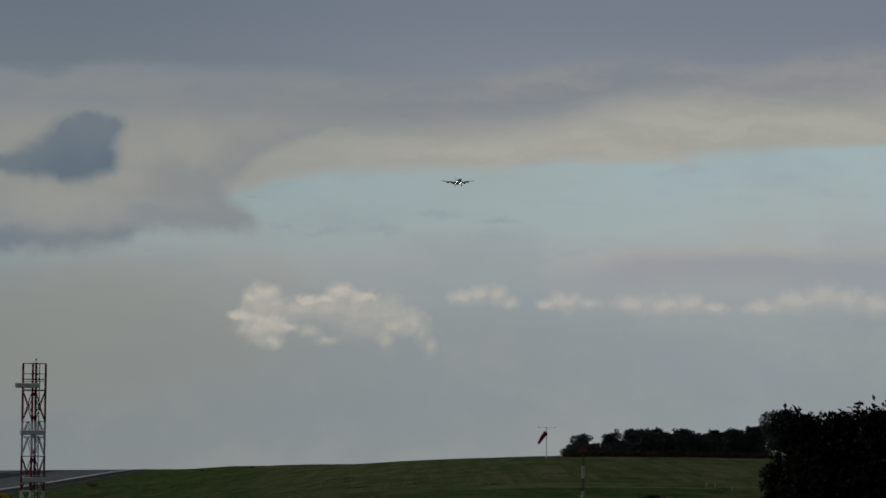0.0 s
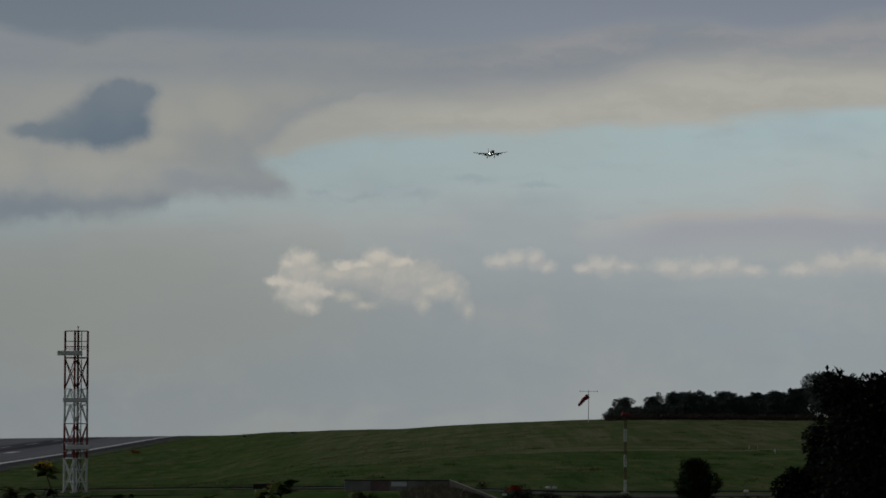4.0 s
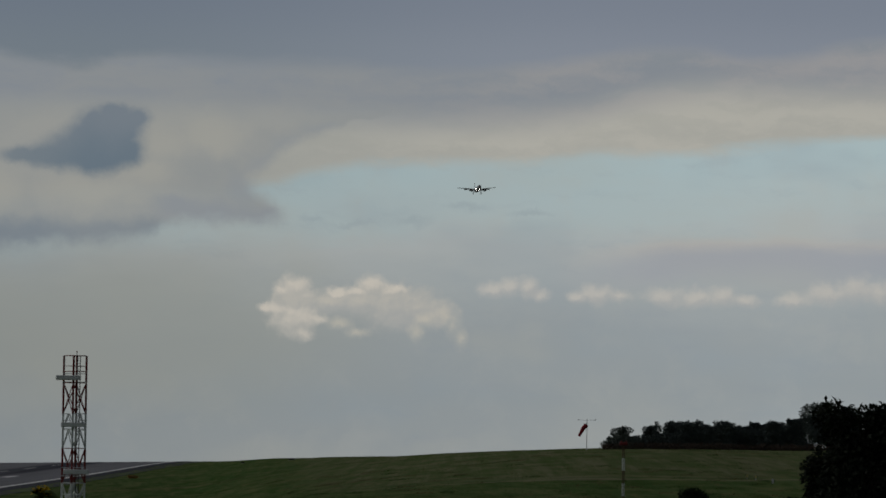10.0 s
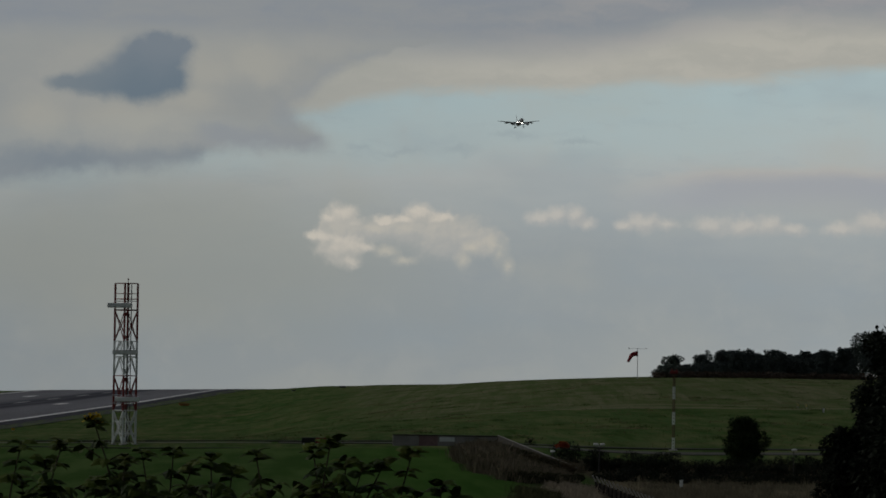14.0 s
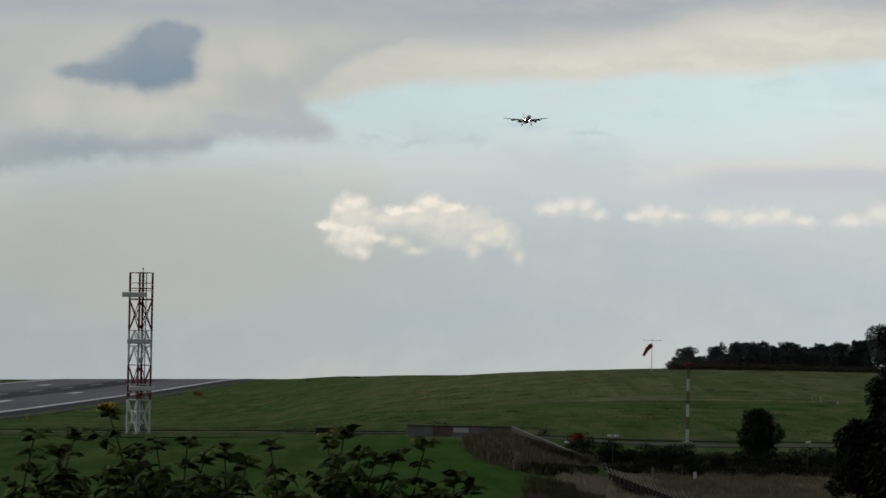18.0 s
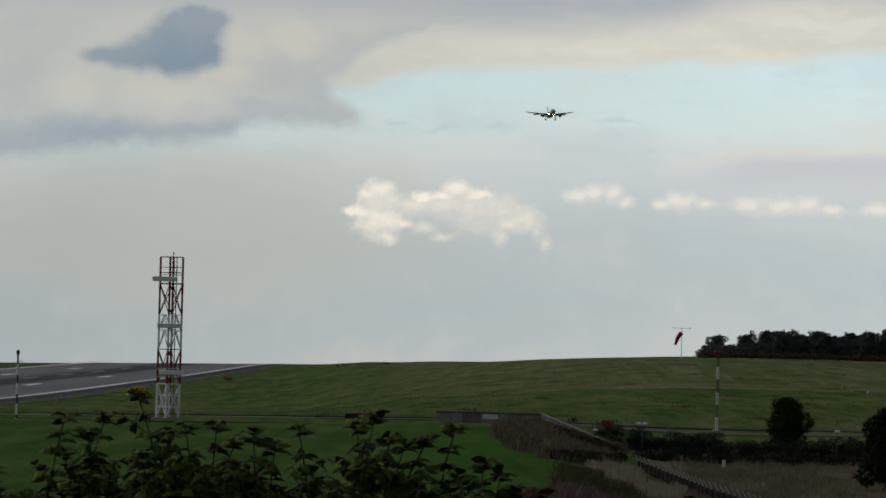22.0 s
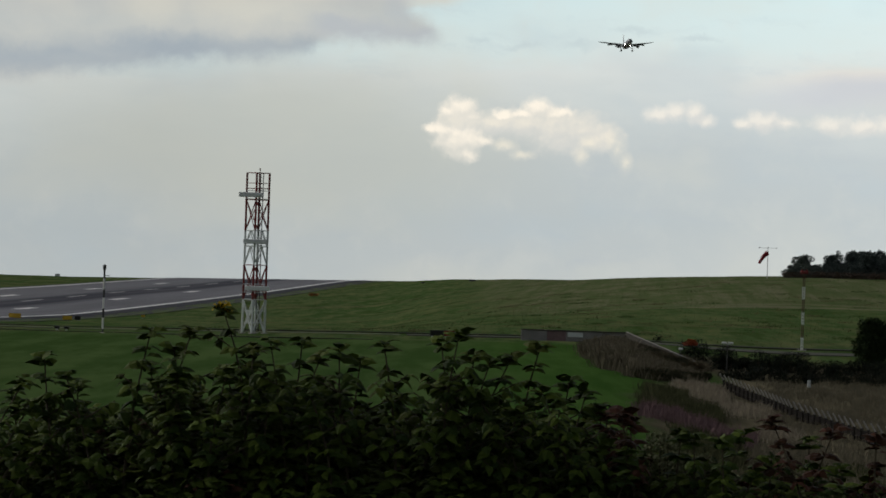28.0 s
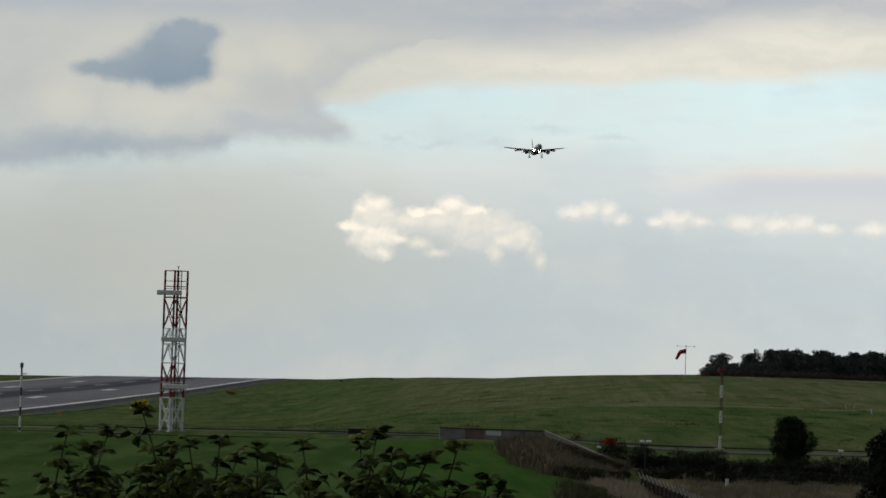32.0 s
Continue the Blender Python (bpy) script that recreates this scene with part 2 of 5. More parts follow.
DARK_CLOUD = [(-2.81, 4.9, 0.74, 0.49), (-2.61, 5.34, 0.56, 0.37), (-2.29, 5.47, 0.27, 0.25), (-3.57, 4.75, 0.9, 0.3), (-4.24, 4.74, 0.56, 0.19), (-3.07, 4.7, 0.9, 0.3), (-3.15, 5.1, 0.58, 0.42), (-3.38, 4.92, 0.7, 0.36), (-2.97, 5.32, 0.52, 0.38), (-2.45, 4.81, 0.34, 0.28), (-2.66, 5.54, 0.46, 0.24), (-2.55, 5.15, 0.36, 0.3), (-3.7, 4.72, 0.7, 0.27)]
BELLY = [(-4.19, 3.33, 2.0, 0.24), (-2.8, 3.38, 0.8, 0.22), (-2.1, 3.44, 0.4, 0.2), (-6.37, 3.12, 2.0, 0.26)]
BELLY_FAR = [(-1.01, 3.76, 0.9, 0.2), (-0.11, 3.73, 0.5, 0.18), (-1.46, 3.86, 0.5, 0.18)]
PALE_PART = [(-1.83, 5.0, 0.6, 0.4), (-2.12, 4.49, 0.6, 0.3), (-3.11, 4.13, 1.1, 0.28), (-1.03, 5.12, 0.6, 0.4), (-4.8, 4.14, 0.6, 0.4)]
DULL_STREAK = [(0.03, 4.53, 0.32, 0.34), (0.47, 4.94, 0.4, 0.24), (1.07, 5.29, 0.5, 0.16), (-0.42, 4.23, 0.3, 0.3)]
WISPS = [(2.5, 3.71, 0.4, 0.09), (3.45, 3.98, 0.36, 0.09), (4.61, 3.84, 0.4, 0.06), (0.72, 3.68, 0.26, 0.1), (1.5, 3.64, 0.4, 0.07)]
# edges of the cloud layers: across, up (the bank's side edge: up, across)
BLUE_TOP = [(-7.22, 3.93), (-3.26, 4.09), (0.02, 4.3), (0.72, 4.51), (1.92, 4.61), (3.32, 4.62), (4.73, 4.75), (6.25, 4.91), (8.27, 5.01), (9.79, 5.14), (11.51, 5.27), (13.37, 5.38)]
CREAM_TOP = [(-8.5, 5.38), (-5.53, 5.53), (-2.54, 5.61), (0.47, 5.5), (2.48, 5.44), (3.98, 5.5), (5.29, 5.62), (6.0, 5.78), (6.6, 5.93), (7.5, 6.07), (8.52, 6.14), (9.23, 6.12), (10.22, 6.12), (12.57, 6.19)]
DARK_FLOOR = [(-8.53, 6.58), (-5.55, 6.62), (-4.55, 6.44), (-3.55, 6.36), (-2.55, 6.52), (-1.05, 6.4), (1.46, 6.39), (2.97, 6.32), (4.47, 6.47), (5.48, 6.6), (7.5, 6.76), (8.51, 6.67), (10.21, 6.91), (12.57, 7.1)]
HAZE_TOP = [(4.25, 3.06), (5.36, 3.23), (6.36, 3.37), (7.58, 3.52), (8.99, 3.54), (10.32, 3.5), (11.52, 3.56), (13.38, 3.61)]
BANK_FLOOR = [(-8.84, 2.57), (-6.86, 2.69), (-5.37, 2.93), (-3.89, 3.11), (-3.09, 3.14), (-2.29, 3.19), (-1.95, 3.32), (-1.68, 3.5), (-1.1, 3.55), (-0.4, 3.54), (0.4, 3.58), (1.6, 3.58)]
BANK_EDGE = [(3.14, 0.45), (3.59, 0.45), (3.79, 0.34), (4.08, 0.04), (4.31, -0.17), (4.69, 0.18), (5.1, 0.72), (5.42, 1.47), (5.58, 2.37), (6.0, 3.17)]
SKY_FAR = 4800.0
BANK_FAR = 4700.0


def sky_material():
    m = bpy.data.materials.new("clouded_sky")
    m.use_nodes = True
    nt = m.node_tree
    nt.nodes.clear()
    n = Nodes(nt)
    tc = nt.nodes.new("ShaderNodeTexCoord")
    k = FOCAL / SKY_FAR / 100
    flat = nt.nodes.new("ShaderNodeMapping")
    flat.inputs["Rotation"].default_value = (radians(-90), 0, 0)
    flat.inputs["Scale"].default_value = (k, k, k)
    link(nt, tc.outputs["Object"], flat.inputs["Vector"])
    p = flat.outputs[0]
    sep = nt.nodes.new("ShaderNodeSeparateXYZ")
    link(nt, p, sep.inputs[0])
    u, w = sep.outputs[0], sep.outputs[1]
    half = (0.5, 0.5, 0.5)
    big = n.vec("SUBTRACT", n.noise(p, 0.35, 4.0, 0.5, True), half)
    mid = n.vec("SUBTRACT", n.noise(p, 1.1, 6.0, 0.6, True), half)
    fine = n.vec("SUBTRACT", n.noise(p, 3.6, 5.0, 0.62, True), half)
    flowing = n.vec("MULTIPLY", p, (0.30, 1.0, 1.0))
    streak = n.noise(flowing, 0.8, 7.0, 0.58)
    thin = n.noise(n.vec("ADD", n.vec("MULTIPLY", p, (0.22, 1.0, 1.0)), n.vec("SCALE", mid, 0.5)), 2.2, 6.0, 0.6)
    cloth = n.noise(n.vec("ADD", p, n.vec("SCALE", mid, 0.6)), 0.9, 7.0, 0.62)

    def shade(r, g, b):
        return (*tone(r, g, b), 1)

    # layers from the horizon upwards
    level = n.math("ADD", w, n.math("MULTIPLY", u, -0.045))
    level = n.math("ADD", level, n.math("MULTIPLY", n.math("SUBTRACT", streak, 0.5), 1.3))
    level = n.math("ADD", level, n.math("MULTIPLY", n.math("SUBTRACT", thin, 0.5), 0.45))
    base = n.ramp(n.map(level, -1.0, 8.0, kind="LINEAR"), [
        (0.00, tone(147, 151, 152)), (0.15, tone(142, 148, 151)), (0.28, tone(145, 151, 154)), (0.37, tone(155, 160, 161)),
        (0.45, tone(164, 168, 168)), (0.50, tone(163, 173, 174)), (0.60, tone(161, 176, 179))])
    # thin uneven veil over everything
    base = n.mix(n.map(cloth, 0.45, 0.75, 0.0, 0.22), base, shade(165, 165, 161))
    base = n.mix(n.map(thin, 0.5, 0.8, 0.0, 0.25), base, shade(134, 141, 151))
    # faint warm and cool patches
    tint = n.noise(n.vec("MULTIPLY", p, (0.5, 1.0, 1.0)), 0.5, 3.0, 0.5)
    base = n.mix(n.map(tint, 0.48, 0.68, 0.0, 0.25), base, shade(163, 162, 154))
    base = n.mix(n.map(tint, 0.32, 0.48, 0.3, 0.0), base, shade(138, 149, 157))
    warm = n.puffs(n.vec("ADD", p, n.vec("SCALE", big, 1.5)), [(-3.0, 1.7, 6.5, 1.9)])
    base = n.mix(n.map(warm, 0.0, 0.7, 0.0, 0.6), base, shade(148, 150, 144))
    # duller towards the bank of cloud, brighter in the clear
    base = n.vec("SCALE", base, n.map(u, -5.0, 9.0, 0.855, 1.07, "LINEAR"))
    # cream, grey and slate layers over the clear strip, each with its drawn-out lower edge
    drawn = n.math("ADD", n.math("MULTIPLY", n.math("SUBTRACT", streak, 0.5), 0.55), n.math("MULTIPLY", n.math("SUBTRACT", thin, 0.5), 0.38))
    edge = n.math("ADD", w, drawn)
    cream = n.map(n.math("SUBTRACT", edge, n.line(u, BLUE_TOP)), -0.10, 0.20)
    base = n.mix(cream, base, n.mix(n.map(u, -3.0, 5.0), shade(150, 151, 147), n.mix(n.map(thin, 0.38, 0.62), shade(166, 164, 157), shade(173, 170, 162))))
    over = n.math("SUBTRACT", edge, n.line(u, CREAM_TOP))
    grey = n.map(over, -0.42, 0.38)
    base = n.mix(grey, base, n.mix(n.map(n.math("ADD", thin, n.math("MULTIPLY", streak, 0.7)), 0.66, 1.04), shade(132, 137, 144), n.mix(n.map(u, 0.0, 8.0), shade(138, 141, 144), shade(148, 147, 149))))
    slate = n.map(n.math("SUBTRACT", edge, n.line(u, DARK_FLOOR)), -0.12, 0.22)
    base = n.mix(slate, base, n.mix(n.map(w, 6.4, 7.8), n.mix(n.map(u, -4.0, 6.0), shade(115, 124, 133), shade(131, 137, 148)), n.mix(n.map(u, -4.0, 6.0), shade(109, 118, 131), shade(121, 128, 141))))
    # lilac haze low over the clear strip, cream along its top
    q = n.math("ADD", w, n.math("MULTIPLY", drawn, 0.8))
    under = n.math("SUBTRACT", n.line(u, HAZE_TOP), q)
    haze = n.math("MULTIPLY", n.map(under, -0.06, 0.22), n.math("MULTIPLY", n.map(under, 0.45, 1.1, 1.0, 0.0), n.map(u, 4.6, 7.4)))
    base = n.mix(n.math("MULTIPLY", haze, 0.75), base, n.mix(n.map(under, 0.02, 0.42), shade(174, 169, 164), shade(153, 155, 162)))
    q = n.vec("ADD", p, n.vec("ADD", n.vec("SCALE", mid, 0.55), n.vec("SCALE", fine, 0.3)))
    base = n.mix(n.map(n.puffs(q, WISPS), -0.4, 0.9, 0.0, 0.34), base, shade(139, 149, 155))

    # heaps: ragged puffs, bright where they face the light
    def billows(at):
        v = nt.nodes.new("ShaderNodeTexVoronoi")
        v.feature = "SMOOTH_F1"
        v.inputs["Scale"].default_value, v.inputs["Detail"].default_value, v.inputs["Smoothness"].default_value = 4.0, 2.0, 0.7
        link(nt, at, v.inputs["Vector"])
        return n.math("SUBTRACT", 0.5, v.outputs["Distance"])

    frayed = n.vec("ADD", p, n.vec("ADD", n.vec("SCALE", fine, 0.20), n.vec("SCALE", mid, 0.10)))
    lumps = n.math("MULTIPLY", billows(frayed), 0.40)

    def heap(base, spots, low, high, dull, bright, opacity, melt=0.5):
        here = n.math("ADD", n.puffs(frayed, spots, melt), lumps)
        shone = n.math("ADD", n.puffs(n.vec("ADD", frayed, (-0.06, 0.12, 0)), spots, melt), n.math("MULTIPLY", billows(n.vec("ADD", frayed, (-0.05, 0.07, 0))), 0.40))
        lit = n.map(n.math("SUBTRACT", here, shone), -0.35, 0.75)
        return n.mix(n.map(here, low, high, 0.0, opacity), base, n.mix(lit, dull, bright))

    base = heap(base, CUMULUS_BODY, -0.30, 0.60, shade(165, 164, 161), shade(184, 178, 168), 0.84, 0.8)
    base = heap(base, CUMULUS_TAILS, -0.35, 0.9, shade(170, 168, 161), shade(188, 181, 168), 0.62)
    base = heap(base, CUMULUS_LIT, -0.22, 0.62, shade(172, 169, 163), shade(196, 188, 177), 0.9, 0.5)
    base = heap(base, FAR_PUFFS, -0.35, 0.75, shade(171, 169, 166), shade(186, 181, 174), 0.82, 0.6)
    e = nt.nodes.new("ShaderNodeEmission")
    e.inputs["Strength"].default_value = 1.8
    o = nt.nodes.new("ShaderNodeOutputMaterial")
    link(nt, base, e.inputs["Color"]), link(nt, e.outputs[0], o.inputs["Surface"])
    return m


def bank_material():
    """The nearer grey bank and the small dark cloud before it."""
    m = bpy.data.materials.new("grey_cloud_bank")
    m.use_nodes = True
    nt = m.node_tree
    nt.nodes.clear()
    n = Nodes(nt)
    tc = nt.nodes.new("ShaderNodeTexCoord")
    k = FOCAL / BANK_FAR / 100
    flat = nt.nodes.new("ShaderNodeMapping")
    flat.inputs["Rotation"].default_value = (radians(-90), 0, 0)
    flat.inputs["Scale"].default_value = (k, k, k)
    link(nt, tc.outputs["Object"], flat.inputs["Vector"])
    p = flat.outputs[0]
    half = (0.5, 0.5, 0.5)
    mid = n.vec("SUBTRACT", n.noise(p, 1.5, 6.0, 0.58, True), half)
    fine = n.vec("SUBTRACT", n.noise(p, 4.0, 5.0, 0.6, True), half)
    cloth = n.noise(n.vec("ADD", n.vec("MULTIPLY", p, (0.6, 1.0, 1.0)), n.vec("SCALE", mid, 0.5)), 0.7, 6.0, 0.52)

    def shade(r, g, b):
        return (*tone(r, g, b), 1)

    sep = nt.nodes.new("ShaderNodeSeparateXYZ")
    q = n.vec("ADD", p, n.vec("ADD", n.vec("SCALE", mid, 0.46), n.vec("SCALE", fine, 0.12)))
    link(nt, q, sep.inputs[0])
    u, w = sep.outputs[0], sep.outputs[1]
    floor = n.map(n.math("SUBTRACT", w, n.line(u, BANK_FLOOR)), -0.12, 0.26)
    side = n.map(n.math("SUBTRACT", n.line(w, BANK_EDGE), u), -0.16, 0.34)
    cover = n.math("MULTIPLY", n.math("MULTIPLY", floor, side), n.map(w, 5.2, 6.0, 0.92, 0.0))
    c = n.mix(n.map(cloth, 0.3, 0.7), shade(139, 142, 143), shade(150, 150, 147))
    c = n.mix(n.map(n.puffs(q, PALE_PART, 0.6), -0.5, 0.8, 0.0, 0.75), c, shade(158, 156, 149))
    c = n.mix(n.map(n.puffs(q, DULL_STREAK, 0.6), -0.5, 0.7, 0.0, 0.7), c, shade(138, 142, 146))
    c = n.mix(n.map(n.puffs(q, BELLY_FAR, 0.6), -0.6, 0.7, 0.0, 0.8), c, shade(135, 139, 145))
    c = n.mix(n.map(n.puffs(q, BELLY, 0.6), -0.9, 0.7, 0.0, 0.95), c, n.mix(n.map(cloth, 0.35, 0.65), shade(118, 126, 135), shade(127, 133, 139)))
    # the dark cloud: darker beneath, frayed to the right and thin above
    q = n.vec("ADD", p, n.vec("ADD", n.vec("SCALE", mid, 0.26), n.vec("SCALE", fine, 0.15)))
    deep = n.puffs(q, DARK_CLOUD, 0.4)
    dark = n.math("MULTIPLY", n.map(deep, -0.16, 0.60, 0.0, 0.96), n.map(u, -4.7, -3.1, 0.78, 1.0))
    c = n.mix(dark, c, n.mix(n.map(w, 4.6, 5.6), shade(98, 112, 125), shade(113, 122, 132)))
    e = nt.nodes.new("ShaderNodeEmission")
    e.inputs["Strength"].default_value = 1.8
    clear = nt.nodes.new("ShaderNodeBsdfTransparent")
    blend = nt.nodes.new("ShaderNodeMixShader")
    o = nt.nodes.new("ShaderNodeOutputMaterial")
    link(nt, c, e.inputs["Color"]), link(nt, n.math("MAXIMUM", cover, dark), blend.inputs[0])
    link(nt, clear.outputs[0], blend.inputs[1]), link(nt, e.outputs[0], blend.inputs[2])
    link(nt, blend.outputs[0], o.inputs["Surface"])
    return m


bm = bmesh.new()
bmesh.ops.create_grid(bm, x_segments=24, y_segments=12, size=1.0)
for v in bm.verts:
    v.co = Vector((v.co.x * 1500, 0, 300 + v.co.y * 600))
backdrop = mesh_object("backdrop", bm, sky_material())
tagged(backdrop, "distant evening sky of grey cloud banks and small sunlit heaps", "sky", kind="structure")
backdrop.matrix_basis = pose(0, SKY_FAR, EYE.z)
bm = bmesh.new()
bmesh.ops.create_grid(bm, x_segments=12, y_segments=6, size=1.0)
for v in bm.verts:
    v.co = Vector((-330 + v.co.x * 720, 0, 330 + v.co.y * 190))
cloud_bank = mesh_object("backdrop_cloud_bank", bm, bank_material())
tagged(cloud_bank, "drifting grey cloud bank with one small dark cloud", "cloud", kind="structure")
cloud_bank.matrix_basis = pose(0, BANK_FAR, EYE.z)

# ---- ground ----
def grass_material():
    m = bpy.data.materials.new("grassland")
    m.use_nodes = True
    nt = m.node_tree
    n = Nodes(nt)
    b = nt.nodes["Principled BSDF"]
    b.inputs["Roughness"].default_value, b.inputs["Specular IOR Level"].default_value = 1.0, 0.0
    tc = nt.nodes.new("ShaderNodeTexCoord")
    p = tc.outputs["Object"]
    mark = nt.nodes.new("ShaderNodeSeparateXYZ")
    mark.name = "mark"
    link(nt, p, mark.inputs[0])
    tufts = n.noise(p, 2.5, 4.0)
    patches = n.noise(n.vec("MULTIPLY", p, (1.0, 0.35, 1.0)), 0.035, 6.0, 0.6)
    bands = n.noise(n.vec("MULTIPLY", p, (0.12, 1.0, 1.0)), 0.06, 5.0, 0.6)
    lush, dry, brown = (0.060, 0.118, 0.036), (0.108, 0.150, 0.060), (0.165, 0.145, 0.082)
    c = n.mix(n.map(patches, 0.35, 0.7), (*lush, 1), (*dry, 1))
    c = n.mix(n.map(bands, 0.5, 0.75, 0.0, 0.75), c, (*brown, 1))
    c = n.mix(n.map(tufts, 0.3, 0.75, 0.0, 0.35), c, (0.02, 0.035, 0.01, 1))
    # blotches drawn out along the slope, and mowing streaks across it
    blotch = n.noise(n.vec("MULTIPLY", p, (1.0, 0.07, 1.0)), 0.55, 5.0, 0.65)
    c = n.mix(n.map(blotch, 0.50, 0.66, 0.0, 0.45), c, (0.138, 0.146, 0.062, 1))
    c = n.mix(n.map(blotch, 0.34, 0.47, 0.5, 0.0), c, (0.036, 0.062, 0.016, 1))
    lanes = n.noise(n.vec("MULTIPLY", n.vec("ADD", p, (0, 0, 0)), (0.9, 0.16, 1.0)), 0.16, 3.0, 0.5)
    c = n.mix(n.map(lanes, 0.5, 0.68, 0.0, 0.35), c, (0.10, 0.125, 0.046, 1))
    mottle = n.noise(n.vec("MULTIPLY", p, (1.0, 0.22, 1.0)), 0.22, 6.0, 0.7)
    c = n.mix(n.map(mottle, 0.50, 0.64, 0.0, 0.6), c, (0.150, 0.160, 0.072, 1))
    c = n.mix(n.map(mottle, 0.36, 0.49, 0.65, 0.0), c, (0.038, 0.072, 0.018, 1))
    flecks = n.noise(n.vec("MULTIPLY", p, (1.0, 0.14, 1.0)), 1.1, 4.0, 0.7)
    c = n.mix(n.map(flecks, 0.54, 0.70, 0.0, 0.3), c, (0.034, 0.060, 0.018, 1))
    c = n.mix(n.map(flecks, 0.30, 0.44, 0.25, 0.0), c, (0.150, 0.160, 0.078, 1))
    rusty = n.noise(n.vec("MULTIPLY", p, (1.0, 0.2, 1.0)), 0.6, 5.0, 0.75)
    c = n.mix(n.map(rusty, 0.58, 0.70, 0.0, 0.55), c, (0.175, 0.118, 0.050, 1))
    # the drier upper field, mown in streaks that run up the slope
    upper = n.math("MULTIPLY", n.map(mark.outputs[1], 508, 540), n.map(mark.outputs[0], 2, 18))
    across = n.math("SUBTRACT", mark.outputs[0], n.math("MULTIPLY", mark.outputs[1], 0.055))
    swath = nt.nodes.new("ShaderNodeCombineXYZ")
    link(nt, across, swath.inputs[0]), link(nt, n.math("MULTIPLY", mark.outputs[1], 0.02), swath.inputs[1])
    streak = n.noise(swath.outputs[0], 0.45, 5.0, 0.7)
    hay = n.mix(n.map(streak, 0.36, 0.64), (0.104, 0.130, 0.056, 1), (0.182, 0.178, 0.106, 1))
    hay = n.mix(n.map(n.noise(n.vec("MULTIPLY", p, (0.8, 0.25, 1.0)), 0.16, 6.0, 0.7), 0.42, 0.62, 0.0, 0.85), hay, (0.080, 0.118, 0.042, 1))
    c = n.mix(n.math("MULTIPLY", upper, 0.85), c, hay)
    # a worn terrace edge along the slope
    wob = n.math("MULTIPLY", n.math("SUBTRACT", n.noise(p, 0.05, 4.0), 0.5), 14.0)
    y = n.math("ADD", nt.nodes["mark"].outputs[1], wob)
    edge = n.math("MULTIPLY", n.map(y, 496, 502), n.map(y, 512, 535, 1.0, 0.0))
    edge = n.math("MULTIPLY", edge, n.map(mark.outputs[0], 8, 15))
    c = n.mix(n.math("MULTIPLY", edge, n.map(n.noise(n.vec("MULTIPLY", p, (0.3, 1.0, 1.0)), 0.12, 5.0, 0.65), 0.44, 0.62, 0.0, 0.8)), c, (0.225, 0.205, 0.135, 1))
    # mown lawn on the near shelf, tall dry grass in the hollow beside it
    sep = nt.nodes.new("ShaderNodeSeparateXYZ")
    link(nt, p, sep.inputs[0])
    x = n.math("ADD", sep.outputs[0], n.math("MULTIPLY", n.math("SUBTRACT", n.noise(p, 0.15, 4.0), 0.5), 5.0))
    x = n.math("SUBTRACT", x, n.math("ADD", n.map(sep.outputs[1], 196, 224, 10.8, 12.5), n.math("ADD", n.map(sep.outputs[1], 224, 250, 0.0, 3.0), n.map(sep.outputs[1], 250, 280, 0.0, 6.1))))
    near = n.map(sep.outputs[1], 322, 334, 1.0, 0.0)
    lawn = n.math("MULTIPLY", near, n.map(x, -1.5, 1.5, 1.0, 0.0))
    dull = n.mix(n.map(n.noise(n.vec("MULTIPLY", p, (1.0, 0.12, 1.0)), 0.25, 5.0, 0.65), 0.35, 0.65), (0.044, 0.086, 0.024, 1), (0.080, 0.128, 0.042, 1))
    green = n.mix(n.map(n.math("ADD", sep.outputs[0], n.math("MULTIPLY", n.noise(p, 0.08, 4.0), 16.0)), 4, 18), dull, n.mix(n.map(n.noise(n.vec("MULTIPLY", p, (1.0, 0.09, 1.0)), 0.4, 5.0, 0.6), 0.3, 0.7), (0.038, 0.090, 0.019, 1), (0.066, 0.128, 0.031, 1)))
    c = n.mix(lawn, c, green)
    rough = n.math("MULTIPLY", near, n.map(x, -1.5, 1.5))
    straw = n.mix(n.map(n.noise(n.vec("MULTIPLY", p, (0.5, 0.12, 1)), 0.5, 5.0, 0.65), 0.35, 0.7), (0.070, 0.064, 0.042, 1), (0.160, 0.142, 0.092, 1))
    c = n.mix(rough, c, straw)
    link(nt, c, b.inputs["Base Color"])
    bp = nt.nodes.new("ShaderNodeBump")
    bp.inputs["Strength"].default_value, bp.inputs["Distance"].default_value = 0.6, 0.15
    link(nt, tufts, bp.inputs["Height"]), link(nt, bp.outputs[0], b.inputs["Normal"])
    return m


